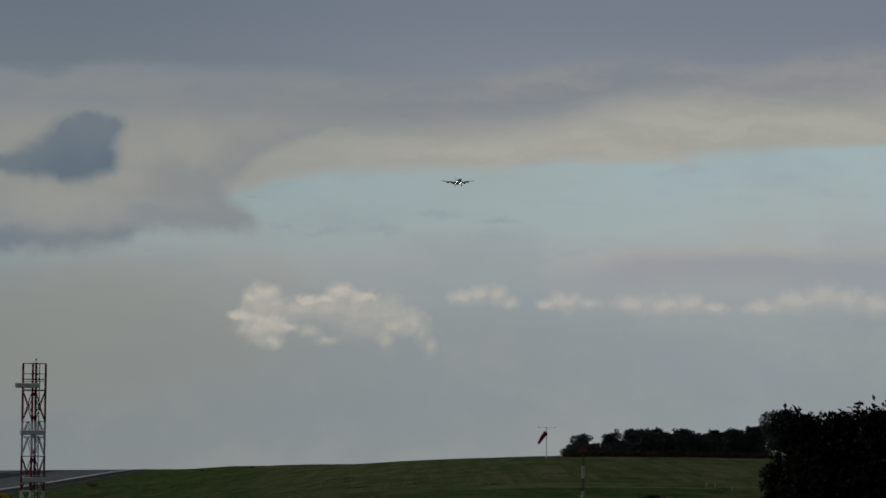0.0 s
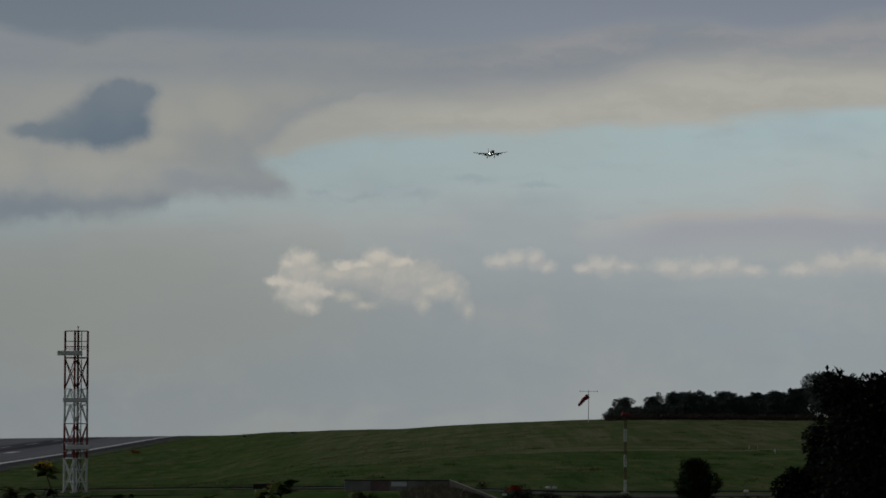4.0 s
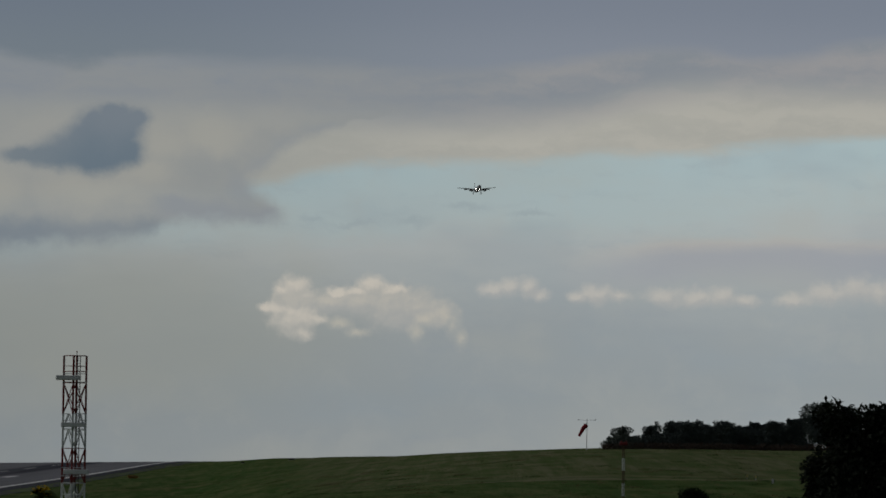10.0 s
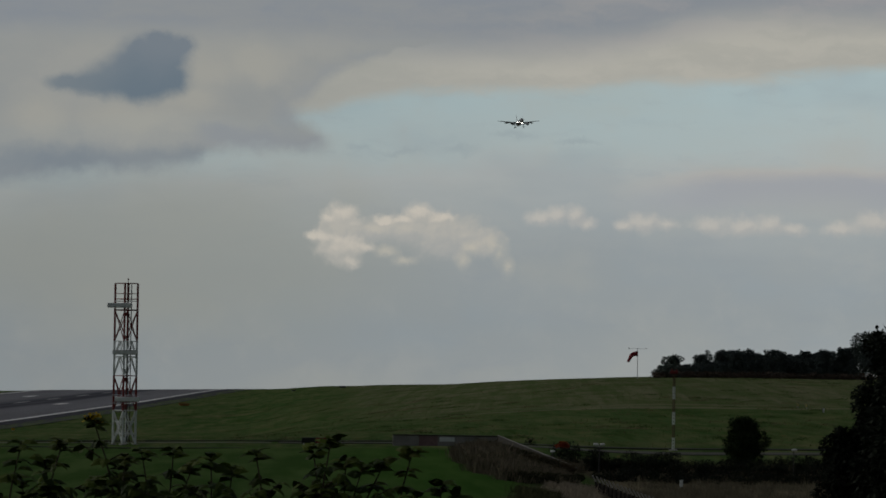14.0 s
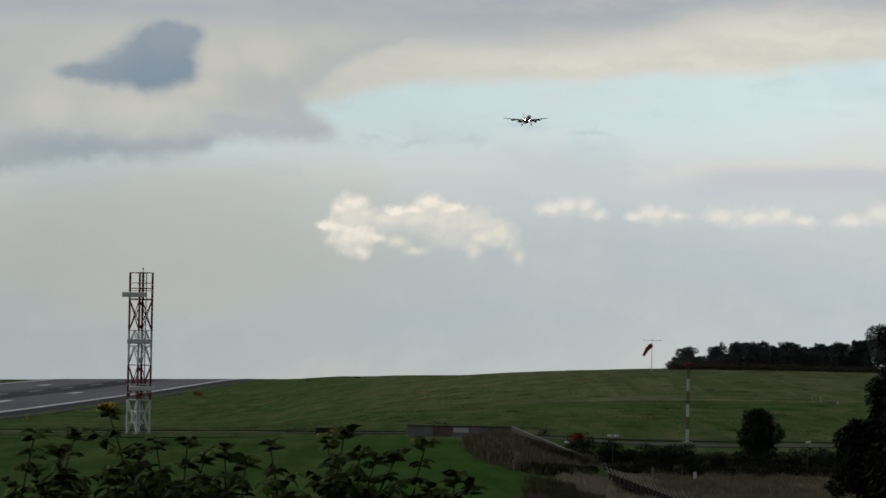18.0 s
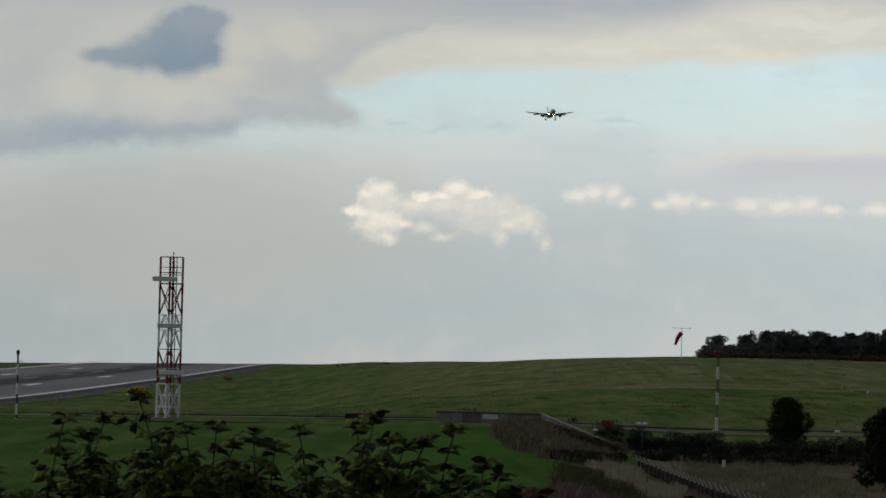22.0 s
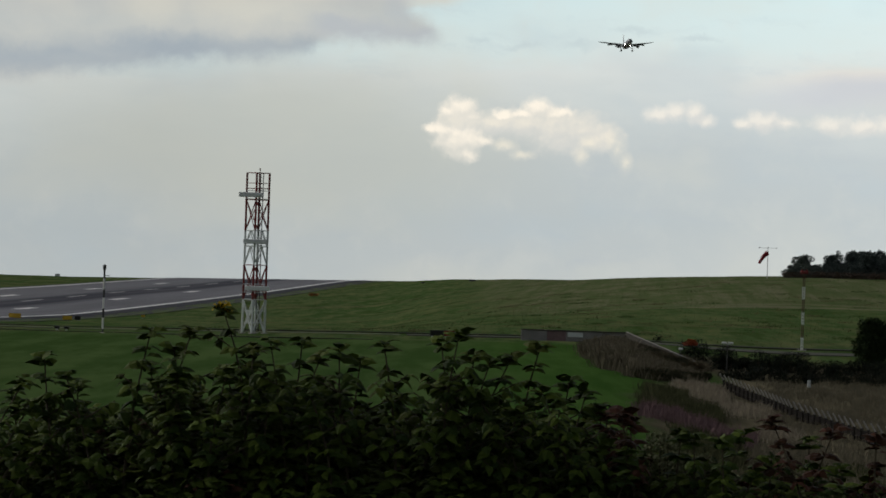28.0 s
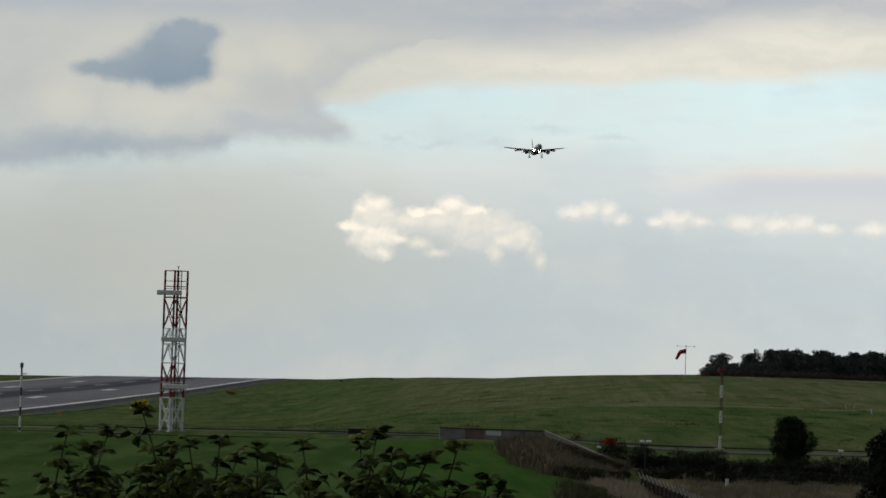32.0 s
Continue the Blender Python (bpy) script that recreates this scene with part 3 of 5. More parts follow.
def build_ground():
    a = np.concatenate([-np.geomspace(1.6, 0.16, 24)[:-1], np.linspace(-0.16, 0.20, 190), np.geomspace(0.20, 1.6, 24)[1:]])
    y = np.concatenate([[-400, -100, -30, -5, 4], np.linspace(9, 80, 40), np.geomspace(82, 1700, 190), np.geomspace(1750, 5400, 24)])
    A, Y = np.meshgrid(a, y)
    X = A * (60 + np.maximum(Y, 0))
    Z = height(X, Y)
    # slight unevenness
    Z += 0.05 * np.sin(X * 0.21 + Y * 0.13) * np.sin(Y * 0.07 - X * 0.05) * (Y > 60)
    h, w = X.shape
    i = np.arange(h * w).reshape(h, w)
    me = bpy.data.meshes.new("ground")
    me.from_pydata(np.stack([X, Y, Z], -1).reshape(-1, 3).tolist(), [],
                   np.stack([i[:-1, :-1], i[:-1, 1:], i[1:, 1:], i[1:, :-1]], -1).reshape(-1, 4).tolist())
    me.materials.append(grass_material())
    for f in me.polygons:
        f.use_smooth = True
    return tagged(new("ground", me), "wide grassy airfield slope with mown lawn and dry patches", "ground", kind="structure")


ground = build_ground()

# ---- runway ----
RUN_TURN = 4.805          # degrees off the line of sight ahead
RUN_SIDE = 166.0          # from the eye to the runway's line of reference
RUN_MID = -11.3           # centre line, to the right of it


def run_place(side, along):
    """side: to the right of the line of reference; along: from abeam of the eye."""
    a = radians(RUN_TURN)
    s = side - RUN_SIDE
    return s * math.cos(a) + along * math.sin(a), -s * math.sin(a) + along * math.cos(a)


def run_strip(name, s0, s1, a0, a1, lift, mat, parent=None, label="", cells=1, pitch=12.0):
    n = max(1, int((a1 - a0) / pitch))
    bm = bmesh.new()
    rows = []
    for i in range(n + 1):
        row = []
        for j in range(cells + 1):
            x, y = run_place(s0 + (s1 - s0) * j / cells, a0 + (a1 - a0) * i / n)
            row.append(bm.verts.new((x, y, float(height(x, y)) + lift)))
        rows.append(row)
    skirt = [[bm.verts.new((*r[j].co.xy, r[j].co.z - lift - 0.3)) for j in (0, -1)] for r in rows] if parent is None else None
    for i, (r0, r1) in enumerate(zip(rows, rows[1:])):
        for j in range(cells):
            bm.faces.new((r0[j], r0[j + 1], r1[j + 1], r1[j]))
        if skirt:
            bm.faces.new((skirt[i][0], r0[0], r1[0], skirt[i + 1][0]))
            bm.faces.new((r0[-1], skirt[i][1], skirt[i + 1][1], r1[-1]))
    ob = mesh_object(name, bm, mat)
    if parent:
        ob.parent = parent
    if label:
        tagged(ob, label)
    return ob


def asphalt_material(name, colour, streaks):
    m = bpy.data.materials.new(name)
    m.use_nodes = True
    nt = m.node_tree
    n = Nodes(nt)
    b = nt.nodes["Principled BSDF"]
    b.inputs["Roughness"].default_value, b.inputs["Specular IOR Level"].default_value = 0.95, 0.06
    tc = nt.nodes.new("ShaderNodeTexCoord")
    turn = nt.nodes.new("ShaderNodeMapping")
    turn.inputs["Rotation"].default_value = (0, 0, radians(RUN_TURN))
    link(nt, tc.outputs["Object"], turn.inputs["Vector"])
    p = turn.outputs[0]
    sep = nt.nodes.new("ShaderNodeSeparateXYZ")
    link(nt, p, sep.inputs[0])
    along = n.noise(n.vec("MULTIPLY", p, (1.0, 0.02, 1.0)), 0.25, 5.0, 0.6)
    grain = n.noise(p, 1.5, 4.0)
    worn = n.noise(n.vec("MULTIPLY", p, (1.0, 0.06, 1.0)), 0.12, 6.0, 0.7)
    c = n.mix(n.map(grain, 0.3, 0.7), tuple(x * 0.85 for x in colour) + (1,), tuple(x * 1.15 for x in colour) + (1,))
    c = n.mix(n.map(worn, 0.42, 0.62, 0.0, 0.45), c, tuple(x * 0.62 for x in colour) + (1,))
    if streaks:
        side = n.math("ADD", sep.outputs[0], RUN_SIDE - RUN_MID)
        wheel = n.map(n.math("ABSOLUTE", n.math("SUBTRACT", side, 2.5)), 4.0, 11.0, 1.0, 0.0)
        c = n.mix(n.math("MULTIPLY", wheel, n.map(along, 0.3, 0.55, 0.55, 1.0)), c, (0.050, 0.052, 0.066, 1))
    link(nt, c, b.inputs["Base Color"])
    return m


def verge_material():
    """Crumbling asphalt that grass grows over."""
    m = asphalt_material("worn_verge", (0.070, 0.072, 0.075), False)
    nt = m.node_tree
    n = Nodes(nt)
    b = nt.nodes["Principled BSDF"]
    tc = nt.nodes.new("ShaderNodeTexCoord")
    cover = n.noise(n.vec("MULTIPLY", tc.outputs["Object"], (1.0, 0.10, 1.0)), 0.45, 6.0, 0.7)
    link(nt, n.mix(n.map(cover, 0.46, 0.54), b.inputs["Base Color"].links[0].from_socket, (0.088, 0.118, 0.050, 1)), b.inputs["Base Color"])
    return m


mat_runway = asphalt_material("runway_asphalt", (0.190, 0.193, 0.209), True)
mat_shoulder = asphalt_material("shoulder_asphalt", (0.060, 0.062, 0.073), False)
mat_worn_line = material("worn_line_paint", (0.42, 0.42, 0.42), 0.9, 0, 0.3, 0.3, spec=0.05)
mat_white_line = material("white_line_paint", (0.8, 0.8, 0.78), 0.9, 0, 0.25, 0.3, spec=0.05)
runway = run_strip("runway", -47.5, 22.9, 560, 1700, 0.22, mat_runway, cells=20, pitch=6.0)
tagged(runway, "grey asphalt runway with dark rubber streaks and white markings", "runway", kind="structure")
shoulder = run_strip("runway_shoulder", 22.9, 27.2, 560, 1700, 0.16, mat_shoulder, cells=1)
tagged(shoulder, "dark asphalt shoulder along the runway edge", "shoulder", kind="structure")
verge = run_strip("runway_verge", 27.2, 33.2, 560, 1700, 0.10, verge_material(), cells=1)
tagged(verge, "worn grey-green verge beside the runway shoulder", "verge", kind="structure")
for side in (21.6, -43.6):
    run_strip("edge_line", side - 0.9, side + 0.9, 560, 1690, 0.27, mat_white_line, runway, "white painted edge line", pitch=6.0)
for k in range(14):
    run_strip("centre_dash", RUN_MID - 0.6, RUN_MID + 0.6, 702 + k * 61, 728 + k * 61, 0.27, mat_worn_line, runway, pitch=6.0)
for k in range(4):
    for side in (-14.5, 14.5):
        run_strip("touchdown_bar", RUN_MID + side - 1.2, RUN_MID + side + 1.2, 807 + k * 123, 828 + k * 123, 0.27, mat_white_line, runway, pitch=6.0)

# ---- materials of things ----
mat_red = material("red_mast_paint", (0.17, 0.026, 0.024), 0.6, 0, 0.3, 2.0)
mat_white = material("white_mast_paint", (0.58, 0.62, 0.61), 0.6, 0, 0.18, 2.0)
mat_grey = material("grey_paint", (0.60, 0.62, 0.62), 0.55, 0, 0.15, 3.0)
mat_cover = material("pale_radome_plastic", (0.78, 0.80, 0.80), 0.5, 0, 0.08, 2.0)
mat_sock_white = material("bright_white_paint", (0.72, 0.72, 0.70), 0.6, 0, 0.12, 2.0)
mat_dark = material("dark_metal", (0.05, 0.05, 0.05), 0.6, 0.3, 0.2, 3.0)
mat_concrete = material("concrete", (0.30, 0.29, 0.27), 0.9, 0, 0.25, 1.0, 0.3)
mat_bark = material("bark", (0.06, 0.045, 0.03), 0.95, 0, 0.3, 6.0, 0.5)


def leaf_material(name, dark, light, rough=0.6, patch=0.7, other=None, gloss=0.05):
    m = bpy.data.materials.new(name)
    m.use_nodes = True
    nt = m.node_tree
    n = Nodes(nt)
    b = nt.nodes["Principled BSDF"]
    b.inputs["Roughness"].default_value, b.inputs["Specular IOR Level"].default_value = rough, gloss
    geo = nt.nodes.new("ShaderNodeNewGeometry")
    tc = nt.nodes.new("ShaderNodeTexCoord")
    c = n.mix(geo.outputs["Random Per Island"], (*dark, 1), (*light, 1))
    c = n.mix(n.map(n.noise(tc.outputs["Object"], patch, 4.0), 0.3, 0.7, 0.0, 0.5), c, (*dark, 1))
    if other:
        c = n.mix(n.map(n.noise(tc.outputs["Object"], patch * 0.8, 3.0), 0.5, 0.7, 0.0, 0.7), c, (*other, 1))
    link(nt, c, b.inputs["Base Color"])
    return m


# ---- glide path mast ----
def lattice_mast(place, turn):
    mast = thing("antenna_mast", place, "red and white lattice antenna mast with three grey aerial boxes", "mast", turn=turn)
    s = 0.74
    corners = [(-s, -s), (s, -s), (s, s), (-s, s)]
    levels = [0.0, 3.15, 6.35, 8.05, 9.55, 12.4, 13.45, 14.9]
    paint = [mat_white, mat_red, mat_white, mat_white, mat_red, mat_red, mat_red]
    for (z0, z1), m in zip(zip(levels, levels[1:]), paint):
        for x, y in corners:
            bm = bmesh.new()
            tube(bm, (x, y, z0), (x, y, z1), 0.10, n=8)
            part("leg", bm, m, mast)
        for k in range(4):
            (x0, y0), (x1, y1) = corners[k], corners[(k + 1) % 4]
            bm = bmesh.new()
            tube(bm, (x0, y0, z1), (x1, y1, z1), 0.045, n=6)
            part("crossbar", bm, m, mast)
            thick = 0.062 if z0 == 0 else 0.046
            if z0 == 0:
                for z in (1.0, 2.1):
                    bm = bmesh.new()
                    tube(bm, (x0, y0, z), (x1, y1, z), 0.045, n=6)
                    part("crossbar", bm, m, mast)
            if z1 == 14.9:
                bm = bmesh.new()
                tube(bm, (x0, y0, 13.95), (x1, y1, 13.95), 0.03, n=6)
                part("guard_rail", bm, m, mast)
            if z1 - z0 > 1.2 and z1 < 14:
                mx, my = (x0 + x1) / 2, (y0 + y1) / 2
                for sx, sy in ((x0, y0), (x1, y1)):
                    bm = bmesh.new()
                    tube(bm, (sx, sy, z0), (mx, my, (z0 + z1) / 2 if z1 - z0 > 2 else z1), thick, n=6)
                    if z1 - z0 > 2:
                        tube(bm, (mx, my, (z0 + z1) / 2), (sx, sy, z1), thick, n=6)
                    part("brace", bm, m, mast)
    for x, y in corners:
        bm = bmesh.new()
        box(bm, (x, y, -0.1), (0.5, 0.5, 0.35), 0.03)
        part("footing", bm, mat_concrete, mast)
    # climbing ladder inside
    bm = bmesh.new()
    for y in (-0.12, 0.30):
        tube(bm, (0.5, y, 0.2), (0.5, y, 14.9), 0.045, n=6)
    for k in range(48):
        tube(bm, (0.5, -0.12, 0.4 + 0.3 * k), (0.5, 0.30, 0.4 + 0.3 * k), 0.016, n=5)
    part("ladder", bm, mat_dark, mast, "dark steel climbing ladder")
    back = Matrix.Rotation(radians(-turn), 3, "Z")
    for z, off in ((4.2, 0.30), (8.53, 0.0), (12.85, -0.55)):
        c = back @ Vector((off, -1.12, z))
        bm = bmesh.new()
        box(bm, c, (2.3, 0.42, 0.44), 0.06, back)
        aerial = part("aerial", bm, mat_grey, mast, "grey horizontal aerial box")
        bm = bmesh.new()
        box(bm, back @ Vector((off, -1.345, z)), (2.2, 0.04, 0.36), 0.01, back)
        part("cover", bm, mat_cover, aerial)
        for dz in (-0.38, 0.38):
            bm = bmesh.new()
            a, b = back @ Vector((-1.05, -0.9, z + dz)), back @ Vector((1.05, -0.9, z + dz))
            tube(bm, a, b, 0.035, n=6)
            for q in (-0.6, 0.6):
                tube(bm, back @ Vector((q, -0.9, z + dz)), back @ Vector((q * 0.8, -0.1, z + dz)), 0.025, n=6)
            part("bracket", bm, mat_grey, mast)
    bm = bmesh.new()
    tube(bm, (s, s, 14.9), (s, s, 15.25), 0.03, n=6)
    lathe(bm, [(15.22, 0.06), (15.3, 0.08), (15.38, 0.05)], 8, centre=(s, s, 0))
    part("obstruction_lamp", bm, mat_red, mast, "small red obstruction lamp")
    return mast


lattice_mast(ground_at(-331.5, 341), 40)


# ---- banded poles ----
def banded_pole(place, h, r, bands, label):
    pole = thing("marker_pole", place, label, "pole")
    for k in range(len(bands) - 1):
        bm = bmesh.new()
        tube(bm, (0, 0, h * bands[k]), (0, 0, h * bands[k + 1]), r, n=10)
        part("band", bm, mat_sock_white if k % 2 else mat_dark, pole)
    bm = bmesh.new()
    lathe(bm, [(-0.15, r * 2.2), (0.05, r * 2.2), (0.1, r * 1.2)], 12)
    part("base", bm, mat_concrete, pole)
    bm = bmesh.new()
    lathe(bm, [(h, r * 1.1), (h + 0.1, r * 1.7), (h + 0.4, r * 1.9), (h + 0.5, r)], 10)
    part("lamp", bm, mat_dark, pole)
    bm = bmesh.new()
    tube(bm, (-0.05, 0, h - 0.5), (0.45, 0, h - 0.5), 0.04, n=6)
    part("arm", bm, mat_dark, pole)
    return pole


mat_faded = material("faded_red_paint", (0.12, 0.085, 0.055), 0.8, 0, 0.3, 2.0)


def lattice_pole(place, h, half, label):
    pole = thing("lattice_pole", place, label, "pole")
    n = 6
    for k in range(n):
        m = mat_white if k % 2 == 0 else mat_faded
        z0, z1 = h * k / n, h * (k + 1) / n
        bm = bmesh.new()
        for x, y in ((-half, -half), (half, -half), (half, half), (-half, half)):
            tube(bm, (x, y, z0), (x, y, z1), 0.028, n=6)
        for j in range(4):
            za, zb = z0 + (z1 - z0) * j / 4, z0 + (z1 - z0) * (j + 1) / 4
            for (xa, ya), (xb, yb) in (((-half, -half), (half, -half)), ((half, -half), (half, half)), ((half, half), (-half, half)), ((-half, half), (-half, -half))):
                tube(bm, (xa, ya, za), (xb, yb, zb), 0.018, n=4)
        part("band", bm, m, pole)
    bm = bmesh.new()
    box(bm, (0, 0, -0.1), (0.8, 0.8, 0.3), 0.04)
    part("footing", bm, mat_concrete, pole)
    bm = bmesh.new()
    box(bm, (0, 0, h + 0.15), (0.75, 0.4, 0.28), 0.06)
    for x in (-0.22, 0.22):
        tube(bm, (x, 0, h + 0.28), (x, 0, h + 0.45), 0.07, n=8)
    part("lamp_box", bm, mat_red, pole, "red obstruction lamp box")


lattice_pole(ground_at(640, 347), 7.2, 0.09, "pale red and white lattice pole with red lamp box")
banded_pole(ground_at(-598, 331), 5.7, 0.085, (0, 0.07, 0.245, 0.39, 0.565, 0.695, 0.87, 1.0), "slim black and white banded pole with a lamp")


# ---- windsock ----
mat_sock = material("red_sock_cloth", (0.22, 0.02, 0.026), 0.9, 0, 0.2, 2.0)
sock_place = ground_at(574.4, 737)
windsock = thing("windsock", sock_place, "faded red windsock on a slim mast with lamp crossbar", "windsock")
bm = bmesh.new()
tube(bm, (0, 0, -0.3), (0, 0, 6.1), 0.07, 0.05, n=10)
part("mast", bm, mat_grey, windsock)
bm = bmesh.new()
tube(bm, (-1.72, 0, 6.05), (1.72, 0, 6.05), 0.03, n=6)
part("crossbar", bm, mat_grey, windsock)
for x in (-1.72, 0, 1.72):
    bm = bmesh.new()
    lathe(bm, [(6.0, 0.06), (6.10, 0.10), (6.18, 0.09), (6.22, 0.03)], 8, centre=(x, 0, 0))
    part("lamp", bm, mat_dark, windsock)


def sock_piece(length, r0, r1, mats, name, parent):
    """An open cone of cloth along -x."""
    bm = bmesh.new()
    n, rows = 14, 5
    rings = []
    for i in range(rows):
        f = i / (rows - 1)
        r = r0 + (r1 - r0) * f
        rings.append([bm.verts.new((-length * f, r * math.cos(2 * math.pi * k / n), r * math.sin(2 * math.pi * k / n))) for k in range(n)])
    for i in range(rows - 1):
        for k in range(n):
            f = bm.faces.new((rings[i][k], rings[i][(k + 1) % n], rings[i + 1][(k + 1) % n], rings[i + 1][k]))
            f.material_index = (i * len(mats)) // (rows - 1)
    return part(name, bm, mats, parent, smooth=True)


sock = sock_piece(1.15, 0.48, 0.40, [mat_sock], "sock", windsock)
sock_tail = sock_piece(1.65, 0.40, 0.25, [mat_sock], "sock_tail", sock)
bm = bmesh.new()
tube(bm, (0, 0, 4.5), (0, 0, 5.55), 0.09, n=8)
part("swivel", bm, mat_dark, windsock)


# ---- airliner ----
# hull and wing base colours are darkened to hold the shade of backlight
mat_hull = material("backlit_grey_blue_paint", (0.27, 0.28, 0.31), 0.4, 0, 0.06, 0.6, spec=0.5)
mat_belly = material("red_airliner_paint", (0.12, 0.045, 0.05), 0.4, 0, 0.1, 0.6)
mat_wing = material("backlit_wing_metal", (0.055, 0.056, 0.062), 0.5, 0.2, 0.15, 0.6)
mat_glass = material("cockpit_glass", (0.015, 0.018, 0.022), 0.12, 0, 0.1, 1.0, spec=0.6)
mat_tyre = material("tyre_rubber", (0.02, 0.02, 0.02), 0.9, 0, 0.2, 5.0)
mat_light = bpy.data.materials.new("landing_light")
mat_light.use_nodes = True
mat_light.node_tree.nodes["Principled BSDF"].inputs["Emission Color"].default_value = (1, 0.95, 0.85, 1)
mat_light.node_tree.nodes["Principled BSDF"].inputs["Emission Strength"].default_value = 14.0


def wing_bm(root, tip, chord0, chord1, thick0, thick1, sweep):
    """A lifting surface from root to tip (leading edges) with a rounded section; chords run along +y."""
    bm = bmesh.new()
    section = [(0, 0), (0.04, 0.5), (0.25, 0.9), (0.5, 0.75), (1, 0.03), (0.5, -0.35), (0.2, -0.5), (0.04, -0.35)]
    rows = []
    for k in range(7):
        f = k / 6
        c, t = chord0 + (chord1 - chord0) * f, thick0 + (thick1 - thick0) * f
        o = Vector(root).lerp(Vector(tip), f)
        flat = abs(tip[2] - root[2]) < abs(tip[0] - root[0])
        rows.append([bm.verts.new(o + (Vector((0, a * c, b * t)) if flat else Vector((b * t, a * c, 0)))) for a, b in section])
    m = len(section)
    for r0, r1 in zip(rows, rows[1:]):
        for k in range(m):
            bm.faces.new((r0[k], r0[(k + 1) % m], r1[(k + 1) % m], r1[k]))
    bm.faces.new(rows[0][::-1])
    bm.faces.new(rows[-1])
    bmesh.ops.recalc_face_normals(bm, faces=bm.faces)
    return bm


def airliner():
    """Nose towards -y, the origin amid the hull."""
    plane = thing("airliner", (0, 4100, 280), "twin-engined airliner in darkened backlit colours on approach, wheels down and landing lights on", "airplane")
    bm = bmesh.new()
    lathe(bm, [(-17.6, 0.15), (-17.3, 0.6), (-16.6, 1.1), (-15.5, 1.55), (-14.0, 1.88), (-12.0, 1.98), (6.0, 1.98), (9.5, 1.75), (13.0, 1.2), (16.5, 0.6), (18.4, 0.2)], 24, "y")
    part("fuselage", bm, mat_hull, plane, smooth=True)
    bm = bmesh.new()
    for sgn in (-1, 1):
        box(bm, (sgn * 0.62, -15.85, 0.95), (1.1, 0.35, 0.55), 0.08, Matrix.Rotation(radians(38), 3, "X") @ Matrix.Rotation(radians(sgn * 22), 3, "Z"))
    part("windscreen", bm, mat_glass, plane, "dark cockpit windscreen")
    bm = bmesh.new()
    lathe(bm, [(-5.5, 0.3), (-4.5, 1.5), (0, 1.9), (4, 1.6), (6, 0.4)], 16, "y", (0, 0, -0.75))
    part("belly_fairing", bm, mat_belly, plane, "dull dark red belly fairing", smooth=True)
    for sgn in (-1, 1):
        wing = part("wing", wing_bm((sgn * 1.2, -4.5, -1.0), (sgn * 18.8, 4.6, 2.4), 6.4, 1.6, 0.95, 0.22, 0), mat_wing, plane, "metal wing darkened as if backlit")
        bm = bmesh.new()
        for a, b in ((0.14, 0.40), (0.44, 0.72)):
            x = sgn * (1.2 + 15.85 * (a + b) / 2)
            f = (a + b) / 2
            y = -4.5 + 8.7 * f + (6.4 - 4.9 * f) * 1.02
            box(bm, (x, y, -1.15 + 2.9 * f), (15.85 * (b - a), 1.3, 0.1), 0.03, Matrix.Rotation(radians(-33), 3, "X") @ Matrix.Rotation(radians(sgn * 12), 3, "Z"))
        part("flap", bm, mat_wing, wing)
        bm = bmesh.new()
        lathe(bm, [(-6.9, 0.95), (-6.6, 1.12), (-5.4, 1.15), (-3.6, 0.9), (-2.5, 0.55)], 20, "y", (sgn * 6.6, 0, -2.05))
        engine = part("engine", bm, mat_hull, plane, smooth=True)
        bm = bmesh.new()
        lathe(bm, [(-6.96, 0.2), (-6.93, 0.86), (-6.6, 0.86)], 20, "y", (sgn * 6.6, 0, -2.05))
        part("fan", bm, mat_dark, engine)
        bm = bmesh.new()
        box(bm, (sgn * 6.6, -3.6, -0.95), (0.35, 3.6, 0.8), 0.1)
        part("pylon", bm, mat_hull, engine)
        part("tailplane", wing_bm((sgn * 0.5, 13.2, 0.7), (sgn * 6.2, 16.5, 1.3), 3.6, 1.4, 0.3, 0.1, 0), mat_wing, plane)
        # main gear
        bm = bmesh.new()
        tube(bm, (sgn * 3.8, 1.6, -1.2), (sgn * 3.8, 1.6, -4.0), 0.16, n=8)
        tube(bm, (sgn * 3.8, 1.6, -3.0), (sgn * 2.4, 1.6, -1.5), 0.09, n=6)
        gear = part("landing_gear", bm, mat_grey, plane, "lowered main landing gear leg")
        bm = bmesh.new()
        for dx in (-0.42, 0.42):
            lathe(bm, [(dx - 0.2, 0.45), (dx - 0.15, 0.6), (dx + 0.15, 0.6), (dx + 0.2, 0.45)], 16, "x", (sgn * 3.8, 1.6, -4.0))
        part("wheels", bm, mat_tyre, gear)
        bm = bmesh.new()
        box(bm, (sgn * 4.15, 1.6, -2.4), (0.06, 1.0, 1.9), 0.02)
        part("gear_door", bm, mat_hull, gear)
    fin = part("tail_fin", wing_bm((0, 11.0, 1.5), (0, 16.8, 9.2), 5.8, 2.2, 0.28, 0.1, 0), mat_hull, plane)
    bm = bmesh.new()
    tube(bm, (0, -12.6, -1.6), (0, -12.9, -3.7), 0.11, n=8)
    gear = part("nose_gear", bm, mat_grey, plane)
    bm = bmesh.new()
    for dx in (-0.22, 0.22):
        lathe(bm, [(dx - 0.1, 0.3), (dx - 0.08, 0.38), (dx + 0.08, 0.38), (dx + 0.1, 0.3)], 14, "x", (0, -12.9, -3.75))
    part("wheels", bm, mat_tyre, gear)
